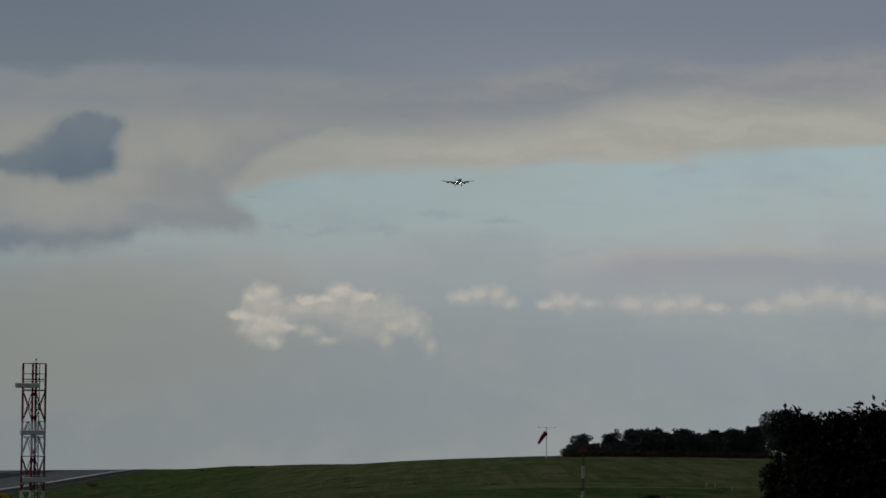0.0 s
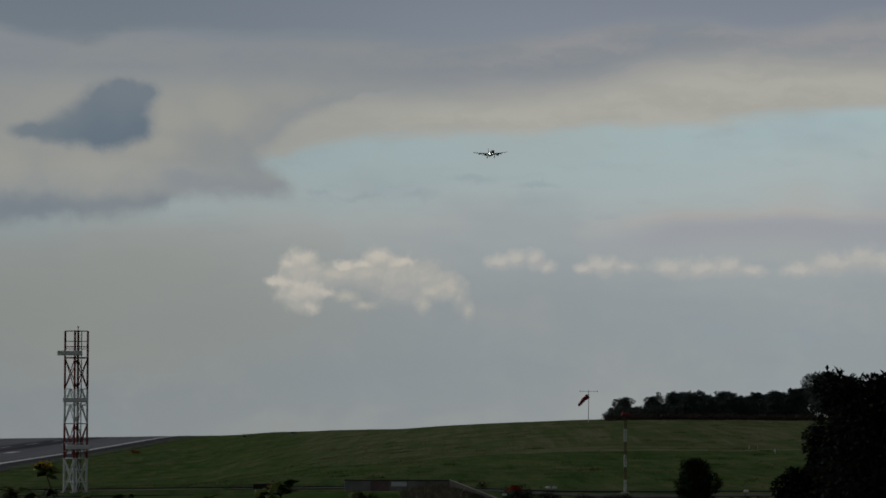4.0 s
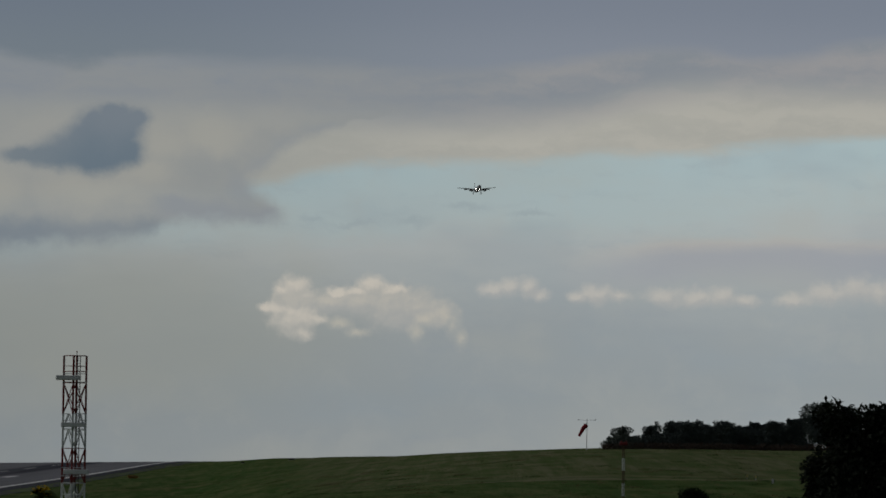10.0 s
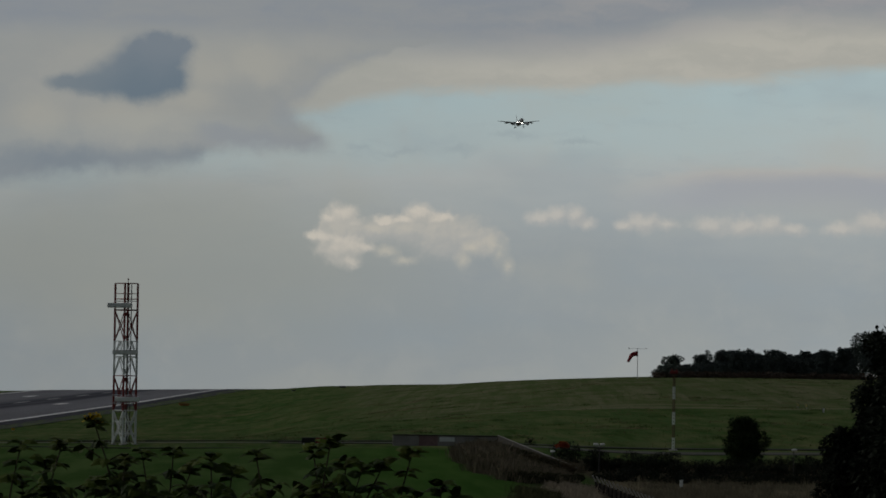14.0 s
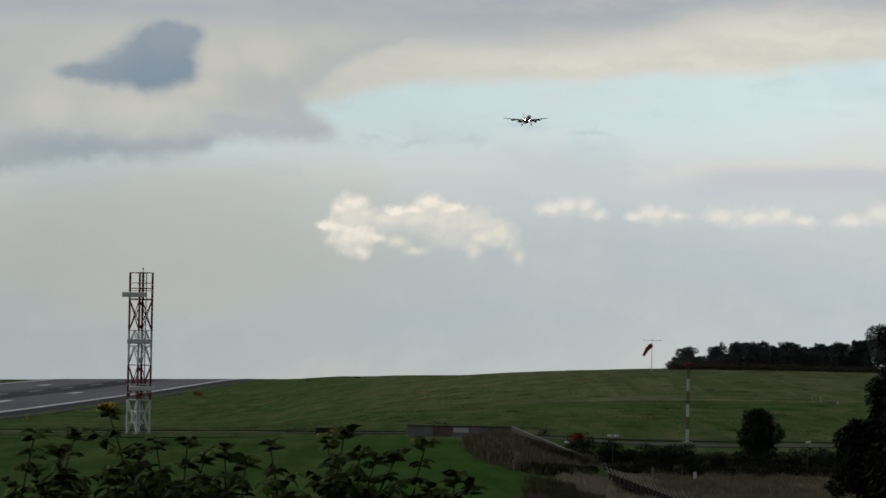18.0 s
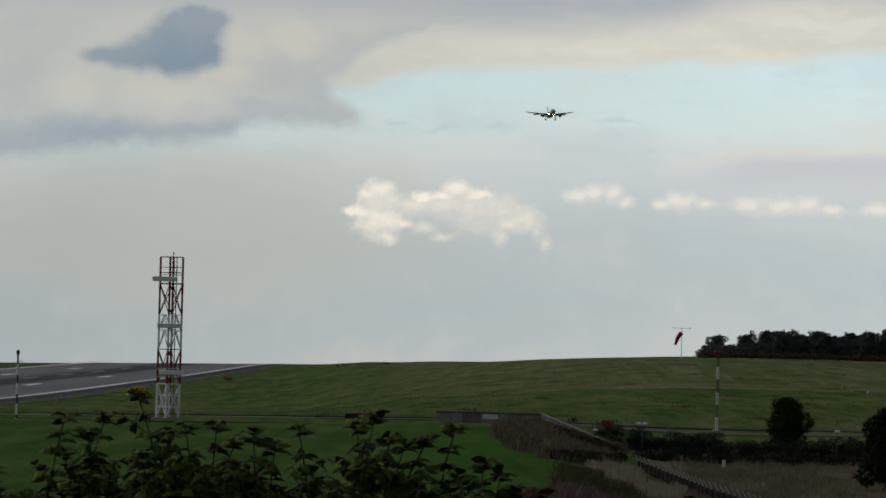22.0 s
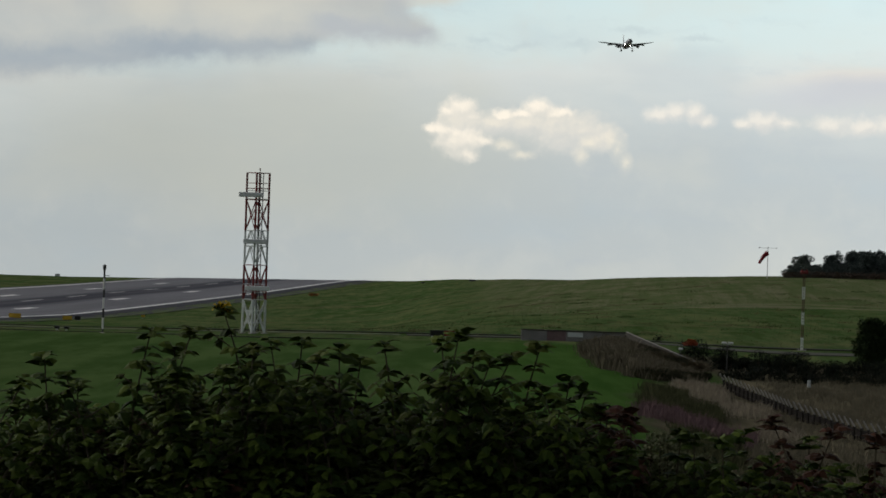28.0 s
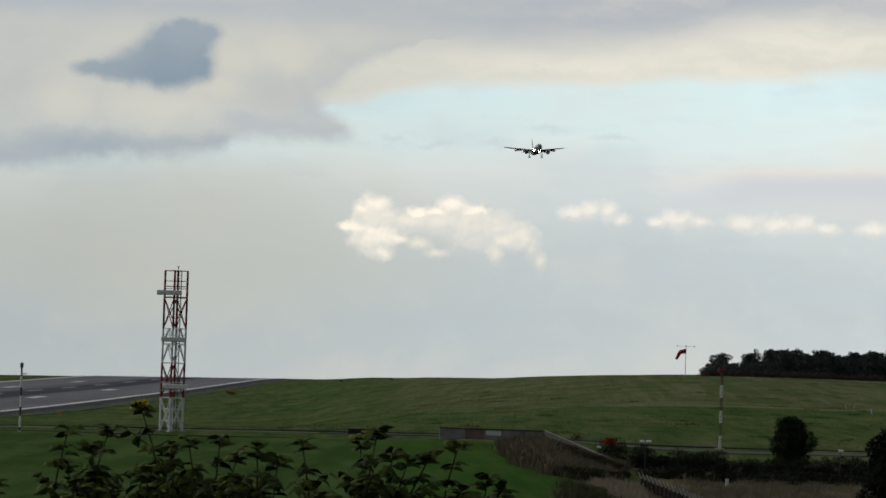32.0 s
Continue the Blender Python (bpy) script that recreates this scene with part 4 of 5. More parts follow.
    for c, r in (((-2.2, -4.9, -0.55), 0.42), ((2.2, -4.9, -0.75), 0.15), ((0, -13.1, -2.6), 0.25)):
        bm = bmesh.new()
        lathe(bm, [(-0.16, r * 0.6), (-0.1, r), (0.1, r), (0.16, r * 0.6)], 14, "y", c)
        part("landing_light", bm, mat_light, plane, "bright landing light")
    return plane


plane = airliner()


# ---- a small bird that swoops past ----
def small_bird():
    b = thing("bird", (0, 150, 40), "small dark swallow-like bird in swooping flight", "bird")
    bm = bmesh.new()
    lathe(bm, [(-0.09, 0.008), (-0.07, 0.022), (-0.02, 0.03), (0.04, 0.022), (0.1, 0.008)], 10, "y")
    part("body", bm, mat_black_bird, b, smooth=True)
    for sgn in (-1, 1):
        part("wing", wing_bm((sgn * 0.015, -0.04, 0.01), (sgn * 0.17, 0.05, 0.05), 0.075, 0.015, 0.01, 0.004, 0), mat_black_bird, b)
    bm = bmesh.new()
    for sgn in (-1, 1):
        tube(bm, (sgn * 0.006, 0.09, 0), (sgn * 0.03, 0.18, 0), 0.008, 0.002, 5)
    part("tail", bm, mat_black_bird, b)
    return b


mat_black_bird = material("dark_plumage", (0.02, 0.02, 0.025), 0.7, 0, 0.2, 30.0)
bird = small_bird()

# ---- trees and shrubs ----
LEAF = np.array([[0, 0, 0], [0.25, 0.31, 0.05], [0.62, 0.27, -0.01], [1.0, 0, -0.24], [0.62, -0.27, -0.01], [0.25, -0.31, 0.05], [0.33, 0, 0.15], [0.68, 0, 0.04]])
LEAF_FACES = [(0, 6, 1), (1, 6, 7, 2), (2, 7, 3), (0, 5, 6), (5, 4, 7, 6), (4, 3, 7)]


def foliage(name, places, ways, sizes, mat, parent, rng, simple=False, label="", kind="", face=(0, 0, 1.0)):
    """Leaves as one mesh: each with its place, the way it points and its length."""
    n = len(places)
    w = ways / np.linalg.norm(ways, axis=1, keepdims=True)
    side = np.cross(w, rng.normal(0, 0.45, (n, 3)) + list(face))
    side /= np.linalg.norm(side, axis=1, keepdims=True) + 1e-9
    up = np.cross(side, w)
    shape = np.array([[0, 0, 0], [0.5, 0.34, 0.05], [1, 0, -0.1], [0.5, -0.34, 0.05]]) if simple else LEAF
    faces = [(0, 3, 2, 1)] if simple else LEAF_FACES
    pts = places[:, None] + sizes[:, None, None] * (shape[None, :, 0:1] * w[:, None] + shape[None, :, 1:2] * side[:, None] + shape[None, :, 2:3] * up[:, None])
    m = len(shape)
    me = bpy.data.meshes.new(name)
    me.from_pydata(pts.reshape(-1, 3).tolist(), [], [tuple(i * m + k for k in f) for i in range(n) for f in faces])
    me.materials.append(mat)
    ob = new(name, me)
    ob.parent = parent
    if label or kind:
        tagged(ob, label, kind=kind)
    return ob


def crown_points(rng, clumps, count):
    """Points in the outer shells of some clumps (centre, radius), with the ways outwards."""
    c = np.array([k[0] for k in clumps], float)
    r = np.array([k[1] for k in clumps], float)
    pick = rng.choice(len(c), count, p=r**2 / (r**2).sum())
    d = rng.normal(0, 1, (count, 3))
    d /= np.linalg.norm(d, axis=1, keepdims=True)
    rad = r[pick] * (0.30 + 0.78 * rng.random(count) ** 0.6)
    return c[pick] + d * rad[:, None] * [1, 1, 0.85], d + rng.normal(0, 0.5, (count, 3)) + [0, 0, -0.2]


def tree(name, place, h, w, trunk, leaf, count, mat, label, seed, group="", flat=0.55, low=0.3, category="tree"):
    rng = np.random.default_rng(seed)
    t = thing(name, place, label, category, group)
    bm = bmesh.new()
    base = Vector((0, 0, -0.3))
    top = Vector((rng.normal(0, 0.03) * h, 0, h * 0.7))
    tube(bm, base, base.lerp(top, 0.4), trunk, trunk * 0.7, 8)
    tube(bm, base.lerp(top, 0.4), top, trunk * 0.7, trunk * 0.25, 8)
    part("trunk", bm, mat_bark, t)
    clumps = []
    n = 11
    for k in range(n):
        a = k * 2.4 + rng.random()
        f = k / (n - 1)
        z = h * (low + (0.85 - low) * f)
        rr = w * 0.5 * (1.05 - f * flat) * (0.3 + 0.5 * rng.random())
        if flat > 0.65:
            rr *= 0.45 + 0.75 * math.sin(math.pi * f)
        c = Vector((math.cos(a) * rr, math.sin(a) * rr, z))
        clumps.append((c, w * (0.17 + 0.10 * rng.random())))
        if k % 2 == 0:
            bm = bmesh.new()
            tube(bm, base.lerp(top, 0.25 + 0.6 * f * 0.8), c, trunk * 0.35, trunk * 0.1, 6)
            part("limb", bm, mat_bark, t)
    clumps.append((Vector((0, 0, h * (0.25 + low * 0.8))), w * 0.3))
    clumps.append((Vector((0, 0, h * 0.62)), w * 0.28))
    clumps.append((Vector((0, 0, h * 0.86)), w * 0.17))
    for k in range(4):
        clumps.append((Vector((rng.normal(0, 0.2) * w, rng.normal(0, 0.2) * w, h * (0.88 + 0.1 * rng.random()))), w * 0.09))
    p, d = crown_points(rng, clumps, count)
    p[:, 2] = np.minimum(p[:, 2], h * (1.0 + 0.04 * rng.normal(0, 1, count)))
    p[:, 2] = np.maximum(p[:, 2], h * 0.06)
    foliage("crown", p, d, leaf * (0.6 + 0.8 * rng.random(count)), mat, t, rng, True)
    return t


def shrub(name, place, length, h, depth, leaf, count, mat, label, seed, group="", turn=0.0, category="shrub"):
    """A low thicket with an uneven top, on several stems."""
    rng = np.random.default_rng(seed)
    t = thing(name, place, label, category, group, turn)
    clumps = []
    n = max(5, int(length / h * 3.2))
    for k in range(n):
        x = (k + 0.5) / n - 0.5
        hh = h * (0.45 + 0.35 * rng.random()) * (1 - 0.8 * abs(x) ** 3)
        r = h * (0.30 + 0.15 * rng.random())
        clumps.append((Vector((x * length, rng.normal(0, 0.2) * depth, hh)), r))
        clumps.append((Vector((x * length + rng.normal(0, 0.2), rng.normal(0, 0.25) * depth, h * 0.25)), h * 0.32))
        if k % 2 == 0:
            bm = bmesh.new()
            tube(bm, (x * length * 0.8, 0, -0.2), clumps[-2][0], 0.05 * h, 0.02 * h, 5)
            part("stem", bm, mat_bark, t)
    p, d = crown_points(rng, clumps, count)
    p[:, 2] = np.maximum(p[:, 2], 0.0)
    foliage("crown", p, d, leaf * (0.6 + 0.8 * rng.random(count)), mat, t, rng, True)
    return t


# both far greens are paled and blued: the distance haze is in the leaf colour
leaf_far_haze = leaf_material("hazed_far_leaves", (0.052, 0.070, 0.068), (0.118, 0.142, 0.128))
leaf_pale_haze = leaf_material("paler_hazed_leaves", (0.075, 0.095, 0.085), (0.165, 0.195, 0.165))
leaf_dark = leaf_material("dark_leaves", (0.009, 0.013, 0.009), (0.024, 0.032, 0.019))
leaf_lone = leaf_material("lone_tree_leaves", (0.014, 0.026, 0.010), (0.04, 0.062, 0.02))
leaf_brown = leaf_material("dead_bracken", (0.03, 0.023, 0.012), (0.085, 0.062, 0.032))
leaf_hedge = leaf_material("brownish_hedge_leaves", (0.075, 0.058, 0.048), (0.165, 0.128, 0.10))
leaf_rust = leaf_material("rusty_dock", (0.22, 0.10, 0.03), (0.38, 0.18, 0.06))
leaf_red = leaf_material("red_leaves", (0.24, 0.04, 0.018), (0.48, 0.10, 0.035))
leaf_olive = leaf_material("olive_leaves", (0.018, 0.022, 0.010), (0.05, 0.05, 0.022))

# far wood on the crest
for k, (u, h, m) in enumerate(((614, 1.7, leaf_pale_haze), (628, 2.5, leaf_pale_haze), (644, 2.7, leaf_pale_haze), (660, 1.9, leaf_pale_haze), (676, 2.9, leaf_far_haze), (694, 3.0, leaf_far_haze), (712, 1.9, leaf_far_haze), (726, 3.0, leaf_far_haze))):
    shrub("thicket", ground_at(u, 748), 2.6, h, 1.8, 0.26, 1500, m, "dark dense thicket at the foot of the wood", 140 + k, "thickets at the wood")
for u, h, w, s, m in ((637, 4.4, 4.6, 1, leaf_pale_haze), (688, 4.6, 5.4, 2, leaf_far_haze), (658, 2.4, 3.4, 3, leaf_pale_haze), (711, 3.0, 3.6, 4, leaf_far_haze), (620, 2.3, 3.2, 5, leaf_pale_haze)):
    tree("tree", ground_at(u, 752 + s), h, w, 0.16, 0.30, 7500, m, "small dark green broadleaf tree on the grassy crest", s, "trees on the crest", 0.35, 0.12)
wood = random.Random(5)
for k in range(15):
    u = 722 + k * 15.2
    tree("tree", ground_at(u, 752 + wood.uniform(-4, 12)), wood.uniform(4.6, 5.9), wood.uniform(3.6, 4.8), 0.16, 0.30, 6500, leaf_far_haze,
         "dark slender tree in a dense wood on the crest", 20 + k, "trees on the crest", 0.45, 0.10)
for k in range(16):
    shrub("thicket", ground_at(738 + k * 14.5, 754), 2.8, wood.uniform(3.4, 4.4), 2.2, 0.28, 1900, leaf_far_haze, "dark dense thicket within the wood", 160 + k, "thickets at the wood")
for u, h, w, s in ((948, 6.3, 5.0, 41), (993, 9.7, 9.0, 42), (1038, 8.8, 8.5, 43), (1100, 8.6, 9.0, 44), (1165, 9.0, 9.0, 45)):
    tree("tree", ground_at(u, 748 + s % 7), h, w, 0.25, 0.36, 20000, leaf_far_haze, "large dark broadleaf tree at the wood's end", s, "trees on the crest", 0.35, 0.15)
for k in range(15):
    u = 622 + k * 31
    shrub("hedge", ground_at(u, 741), 4.8, 1.2, 1.6, 0.24, 1100, leaf_hedge, "low brownish hedge before the wood", 60 + k, "hedge before the wood")

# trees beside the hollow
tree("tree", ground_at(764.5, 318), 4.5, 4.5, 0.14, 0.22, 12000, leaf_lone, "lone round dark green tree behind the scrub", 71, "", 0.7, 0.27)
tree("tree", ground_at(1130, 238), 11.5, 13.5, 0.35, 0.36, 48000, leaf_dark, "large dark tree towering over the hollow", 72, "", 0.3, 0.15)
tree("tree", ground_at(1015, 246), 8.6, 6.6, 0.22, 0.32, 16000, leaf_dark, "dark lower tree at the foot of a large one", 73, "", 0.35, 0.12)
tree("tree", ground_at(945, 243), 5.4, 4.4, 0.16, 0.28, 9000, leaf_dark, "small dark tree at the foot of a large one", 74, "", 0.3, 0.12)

shrub("dock_weeds", ground_at(-227, 1054), 2.6, 0.9, 1.6, 0.2, 800, leaf_rust, "rust-coloured dock weeds on the far slope", 76)

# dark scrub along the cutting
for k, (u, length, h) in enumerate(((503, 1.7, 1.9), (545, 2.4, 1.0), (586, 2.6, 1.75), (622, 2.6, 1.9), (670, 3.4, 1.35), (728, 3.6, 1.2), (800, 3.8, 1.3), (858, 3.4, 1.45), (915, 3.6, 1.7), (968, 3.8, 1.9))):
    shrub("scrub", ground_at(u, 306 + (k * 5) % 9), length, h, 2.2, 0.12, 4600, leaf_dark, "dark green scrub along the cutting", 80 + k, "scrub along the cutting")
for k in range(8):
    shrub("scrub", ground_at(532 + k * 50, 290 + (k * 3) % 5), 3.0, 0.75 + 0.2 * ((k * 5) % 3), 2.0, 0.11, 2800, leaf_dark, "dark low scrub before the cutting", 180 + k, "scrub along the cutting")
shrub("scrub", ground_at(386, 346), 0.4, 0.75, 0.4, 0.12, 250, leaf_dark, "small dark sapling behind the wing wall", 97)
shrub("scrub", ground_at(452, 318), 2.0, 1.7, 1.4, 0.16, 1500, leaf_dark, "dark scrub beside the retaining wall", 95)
shrub("rowan_bush", Vector((445 * 317 / FOCAL, 317.0, 0.95)), 0.6, 0.45, 0.4, 0.10, 1000, leaf_red, "orange-red autumn bush growing from dark scrub", 96)
for k, (u, d, l, h) in enumerate(((368, 256, 2.2, 0.9), (398, 260, 2.4, 1.0), (430, 266, 2.4, 0.9), (456, 274, 2.0, 0.7))):
    shrub("dead_scrub", ground_at(u, d), l, h * 0.8, 2.0, 0.10, 3600, leaf_olive, "dark dry scrub below the parapet", 100 + k, "dry scrub")


for k, (u, d, l, h) in enumerate(((338, 302, 1.6, 1.0), (362, 296, 2.0, 1.25), (392, 291, 2.2, 1.2), (422, 288, 2.2, 1.05), (446, 286, 1.8, 0.8))):
    shrub("dead_scrub", ground_at(u, d), l, h, 1.8, 0.10, 3000, leaf_olive if k % 2 else leaf_brown, "dark dry scrub before the wing wall", 110 + k, "dry scrub")


# ---- tall grass in the hollow ----
def tall_grass(name, spots, count, h, mat, label, seed, lower=1.0, broad=1.0):
    rng = np.random.default_rng(seed)
    x = np.empty(0)
    y = np.empty(0)
    for u0, u1, y0, y1, share in spots:
        k = int(count * share)
        yy = y0 + (y1 - y0) * rng.random(k)
        uu = u0 + (u1 - u0) * rng.random(k)
        # in tussocks
        cx, cy = rng.random(60) * (u1 - u0) + u0, rng.random(60) * (y1 - y0) + y0
        g = rng.integers(0, 60, k)
        inn = rng.random(k) < 0.6
        uu, yy = np.where(inn, cx[g] + rng.normal(0, 9, k), uu), np.where(inn, cy[g] + rng.normal(0, 2.5, k), yy)
        x, y = np.append(x, uu * yy / FOCAL), np.append(y, yy)
    n = len(x)
    z = height(x, y)
    hh = h * (0.35 + 0.9 * rng.random(n)) * (0.75 + 0.5 * np.sin(x * 2.1 + np.sin(y * 0.7) * 2.0) ** 2)
    hh *= np.interp(FOCAL * x / y, (340, 450), (1.0, lower))
    lean = rng.normal(0, 0.19, (n, 2)) * hh[:, None]
    wid = broad * (0.007 + 0.012 * rng.random(n))
    a = rng.random(n) * math.pi
    dx, dy = np.cos(a) * wid, np.sin(a) * wid
    pts = np.stack([np.stack([x - dx, y - dy, z - 0.05], -1), np.stack([x + dx, y + dy, z - 0.05], -1),
                    np.stack([x + dx * 0.6 + lean[:, 0] * 0.5, y + dy * 0.6 + lean[:, 1] * 0.5, z + hh * 0.65], -1),
                    np.stack([x + lean[:, 0], y + lean[:, 1], z + hh], -1)], 1)
    me = bpy.data.meshes.new(name)
    me.from_pydata(pts.reshape(-1, 3).tolist(), [], [t for i in range(0, 4 * n, 4) for t in ((i, i + 1, i + 2), (i, i + 2, i + 3))])
    me.materials.append(mat)
    return tagged(new(name, me), label, "grass", kind="stuff")


straw = leaf_material("straw_blades", (0.105, 0.095, 0.064), (0.232, 0.206, 0.142), 0.9)
herb = leaf_material("faded_willowherb", (0.11, 0.070, 0.072), (0.19, 0.128, 0.132), 0.9)
leaf_bank = leaf_material("dead_bank_grass", (0.050, 0.045, 0.029), (0.265, 0.232, 0.165), 0.9, 0.42, (0.07, 0.072, 0.036))
leaf_sedge = leaf_material("dark_dead_sedge", (0.045, 0.040, 0.026), (0.15, 0.125, 0.085), 0.9, 0.25)
weeds = leaf_material("dark_weeds", (0.036, 0.042, 0.02), (0.10, 0.102, 0.048), 0.9)
tall_grass("tall_grass", [(560, 1100, 170, 292, 0.7), (560, 800, 150, 190, 0.1)], 70000, 0.36, straw, "tall dry straw-coloured grass in the hollow", 1)
pale_straw = leaf_material("pale_straw_blades", (0.19, 0.165, 0.12), (0.40, 0.35, 0.26), 0.9)
tall_grass("bleached_grass", [(420, 505, 240, 262, 0.5), (500, 590, 222, 237, 0.3), (575, 640, 196, 206, 0.2)], 14000, 0.42, pale_straw, "bleached pale dry grass beside the lawn", 7)
tall_grass("bank_grass", [(263, 300, 290, 313, 0.2), (285, 340, 266, 313, 0.35), (330, 390, 256, 304, 0.28), (380, 455, 262, 290, 0.17), (290, 330, 312, 326, 0.07)], 95000, 0.88, leaf_bank, "tall brown dead grass on the bank below the parapet", 4, 0.55)
tuft_dark = leaf_material("dark_field_tufts", (0.052, 0.092, 0.026), (0.090, 0.140, 0.044), 0.9, 0.05)
tuft_dry = leaf_material("dry_field_tufts", (0.130, 0.138, 0.062), (0.220, 0.200, 0.108), 0.9, 0.05)
tall_grass("field_tufts", [(-460, 1100, 350, 500, 0.4), (200, 1100, 500, 735, 0.25), (-400, 250, 500, 1000, 0.35)], 26000, 0.10, tuft_dark, "dark green tufts over the mown slope", 8, broad=5.0)
tall_grass("dry_tufts", [(-460, 1100, 352, 500, 0.25), (100, 1100, 500, 735, 0.5), (-400, 200, 500, 1000, 0.25)], 26000, 0.10, tuft_dry, "dry straw-coloured tufts over the mown slope", 9, broad=5.0)
tall_grass("wall_grass", [(320 + 24 * k, 350 + 24 * k, 330 - 6 * k, 335.5 - 6 * k, 0.17) for k in range(6)], 26000, 0.40, leaf_sedge, "brown dead grass along the foot of the wing wall", 5)
tall_grass("willowherb", [(360, 430, 196, 206, 0.4), (425, 490, 191, 202, 0.35), (485, 560, 186, 197, 0.25)], 9000, 0.5, herb, "faded pinkish willowherb in the hollow", 2)
tall_grass("weeds", [(366, 440, 208, 240, 0.3), (430, 500, 206, 226, 0.12), (420, 540, 168, 188, 0.2), (400, 900, 120, 170, 0.38)], 42000, 0.42, weeds, "dark rank weeds in the hollow", 3)


# ---- the hedge on the bank before the eye ----
leaf_near = leaf_material("shrub_leaves", (0.012, 0.026, 0.004), (0.092, 0.130, 0.018), 0.6, 5.0, (0.050, 0.056, 0.008), 0.09)
leaf_near_red = leaf_material("reddened_shrub_leaves", (0.025, 0.014, 0.007), (0.075, 0.032, 0.02), 0.5)
leaf_yellow = leaf_material("yellow_florets", (0.55, 0.36, 0.02), (0.75, 0.55, 0.05), 0.8)
mat_stem = material("green_brown_stem", (0.05, 0.04, 0.022), 0.8, 0, 0.3, 30.0)


def shoot(parent, origin, u, d, v, reach, rng, red=False, bloom=False, big=0.066):
    """An upright leafy shoot whose tip stands at u, v (below the eye level) in the line of sight, d metres off."""
    tip = Vector((u * d / FOCAL, d, EYE.z - v * d / FOCAL))
    foot = tip + Vector((rng.normal(0, 0.10), rng.normal(0, 0.10), -reach))
    bend = Vector((rng.normal(0, 0.05), rng.normal(0, 0.05), 0))
    pts = [foot.lerp(tip, k / 6) + bend * math.sin(math.pi * k / 6) - origin for k in range(7)]
    bm = bmesh.new()
    for k in range(6):
        tube(bm, pts[k], pts[k + 1], 0.0070 - 0.0008 * k, 0.0070 - 0.0008 * (k + 1), 5)
    places, ways, sizes = [], [], []

    def leaf(at, a, drop, size):
        places.append(at), ways.append((math.cos(a), math.sin(a), drop)), sizes.append(size)

    def along(s):
        s = max(0.0, min(0.9999, s)) * 6
        return pts[int(s)].lerp(pts[int(s) + 1], s - int(s))

    turn = rng.normal(0, 0.35)
    s, k = 0.0, 0
    while s < reach * 0.92:
        at = along(1 - s / reach)
        tier = s < 0.26 and big > 0.06
        for q in ((0, 1.05, 2.1, 3.15, 4.2, 5.25) if tier else (0, 0.9, 1.8, 2.7, 3.6, 4.5, 5.4)):
            a = turn + q + rng.normal(0, 0.25)
            size = (0.054 if tier else min(big, 0.050 + 0.5 * s)) * (0.75 + 0.5 * rng.random())
            leaf(at + Vector((0, 0, rng.normal(0, 0.006 if tier else 0.010))), a, (0.6 - 4.0 * s if s < 0.08 else 0.25) - (0.55 if tier else 0.4) * rng.random(), size)
            if s > 0.10 and rng.random() < 0.2:
                # a side twig with a few leaves
                out = Vector((math.cos(a), math.sin(a), 0.55)) * (0.05 + 0.09 * rng.random())
                tube(bm, at, at + out, 0.003, 0.0018, 4)
                for j in range(4):
                    leaf(at + out * (0.5 + 0.16 * j), a + (-1) ** j * 0.9 + rng.normal(0, 0.3), -0.1 - 0.7 * rng.random(), big * 0.75 * (0.7 + 0.5 * rng.random()))
        turn += 0.5 * rng.normal()
        s += (0.046 + 0.020 * rng.random() if tier else big * (0.66 + 0.4 * rng.random())) if s > 0.01 else 0.022
        k += 1
    stem = part("stem", bm, mat_stem, parent)
    foliage("leaves", np.array(places), np.array(ways), np.array(sizes), leaf_near_red if red else leaf_near, stem, rng, face=(0, -0.25, 1.3))
    if bloom:
        n = 110
        d3 = rng.normal(0, 1, (n, 3)) * [0.012, 0.012, 0.006]
        foliage("florets", d3 + np.array(pts[6]) + [0, 0, 0.004], rng.normal(0, 1, (n, 3)) + [0, 0, 1], np.full(n, 0.013), leaf_yellow, stem, rng, True, "yellow flower head")


# outline of the hedge top: line of sight and depth below the eye level
TOPLINE = [(-950, 300), (-775, 292), (-677, 236), (-610, 228), (-558, 234), (-514, 226), (-440, 222), (-383, 203), (-317, 190), (-218, 200), (-118, 216), (-51, 262), (-19, 239), (6, 192), (139, 207),
           (205, 219), (272, 236), (366, 258), (473, 322), (572, 322), (671, 325), (795, 325), (1010, 345)]
TIPS = [(-699, 218), (-512, 163), (-440, 163), (-386, 121), (-244, 173), (-178, 188), (-99, 176), (2, 169), (33, 154), (178, 167), (432, 316), (593, 289), (702, 301), (778, 317),
        (-638, 267), (-755, 284), (90, 198), (231, 230), (286, 274), (325, 287), (60, 190), (128, 190), (-330, 190), (-300, 178), (-210, 200), (-140, 205), (-470, 195), (-735, 262), (-660, 250), (660, 322), (262, 246), (300, 280), (342, 296), (455, 322), (505, 326), (545, 312)]
tl = ([a for a, b in TOPLINE], [b for a, b in TOPLINE])
bank = np.random.default_rng(11)
shrubs = []
for k in range(8):
    u = -820 + 235 * k
    at = ground_at(u, 12.2)
    shrubs.append((u, at, thing("bush", at, "leafy green bush with upright shoots and reddish leaf tips", "bush", "bushes along the bank")))


def add_shoot(u, v, d, reach, **more):
    _, at, bush = min(shrubs, key=lambda s: abs(s[0] - u))
    shoot(bush, at, u, d, v, reach, bank, **more)


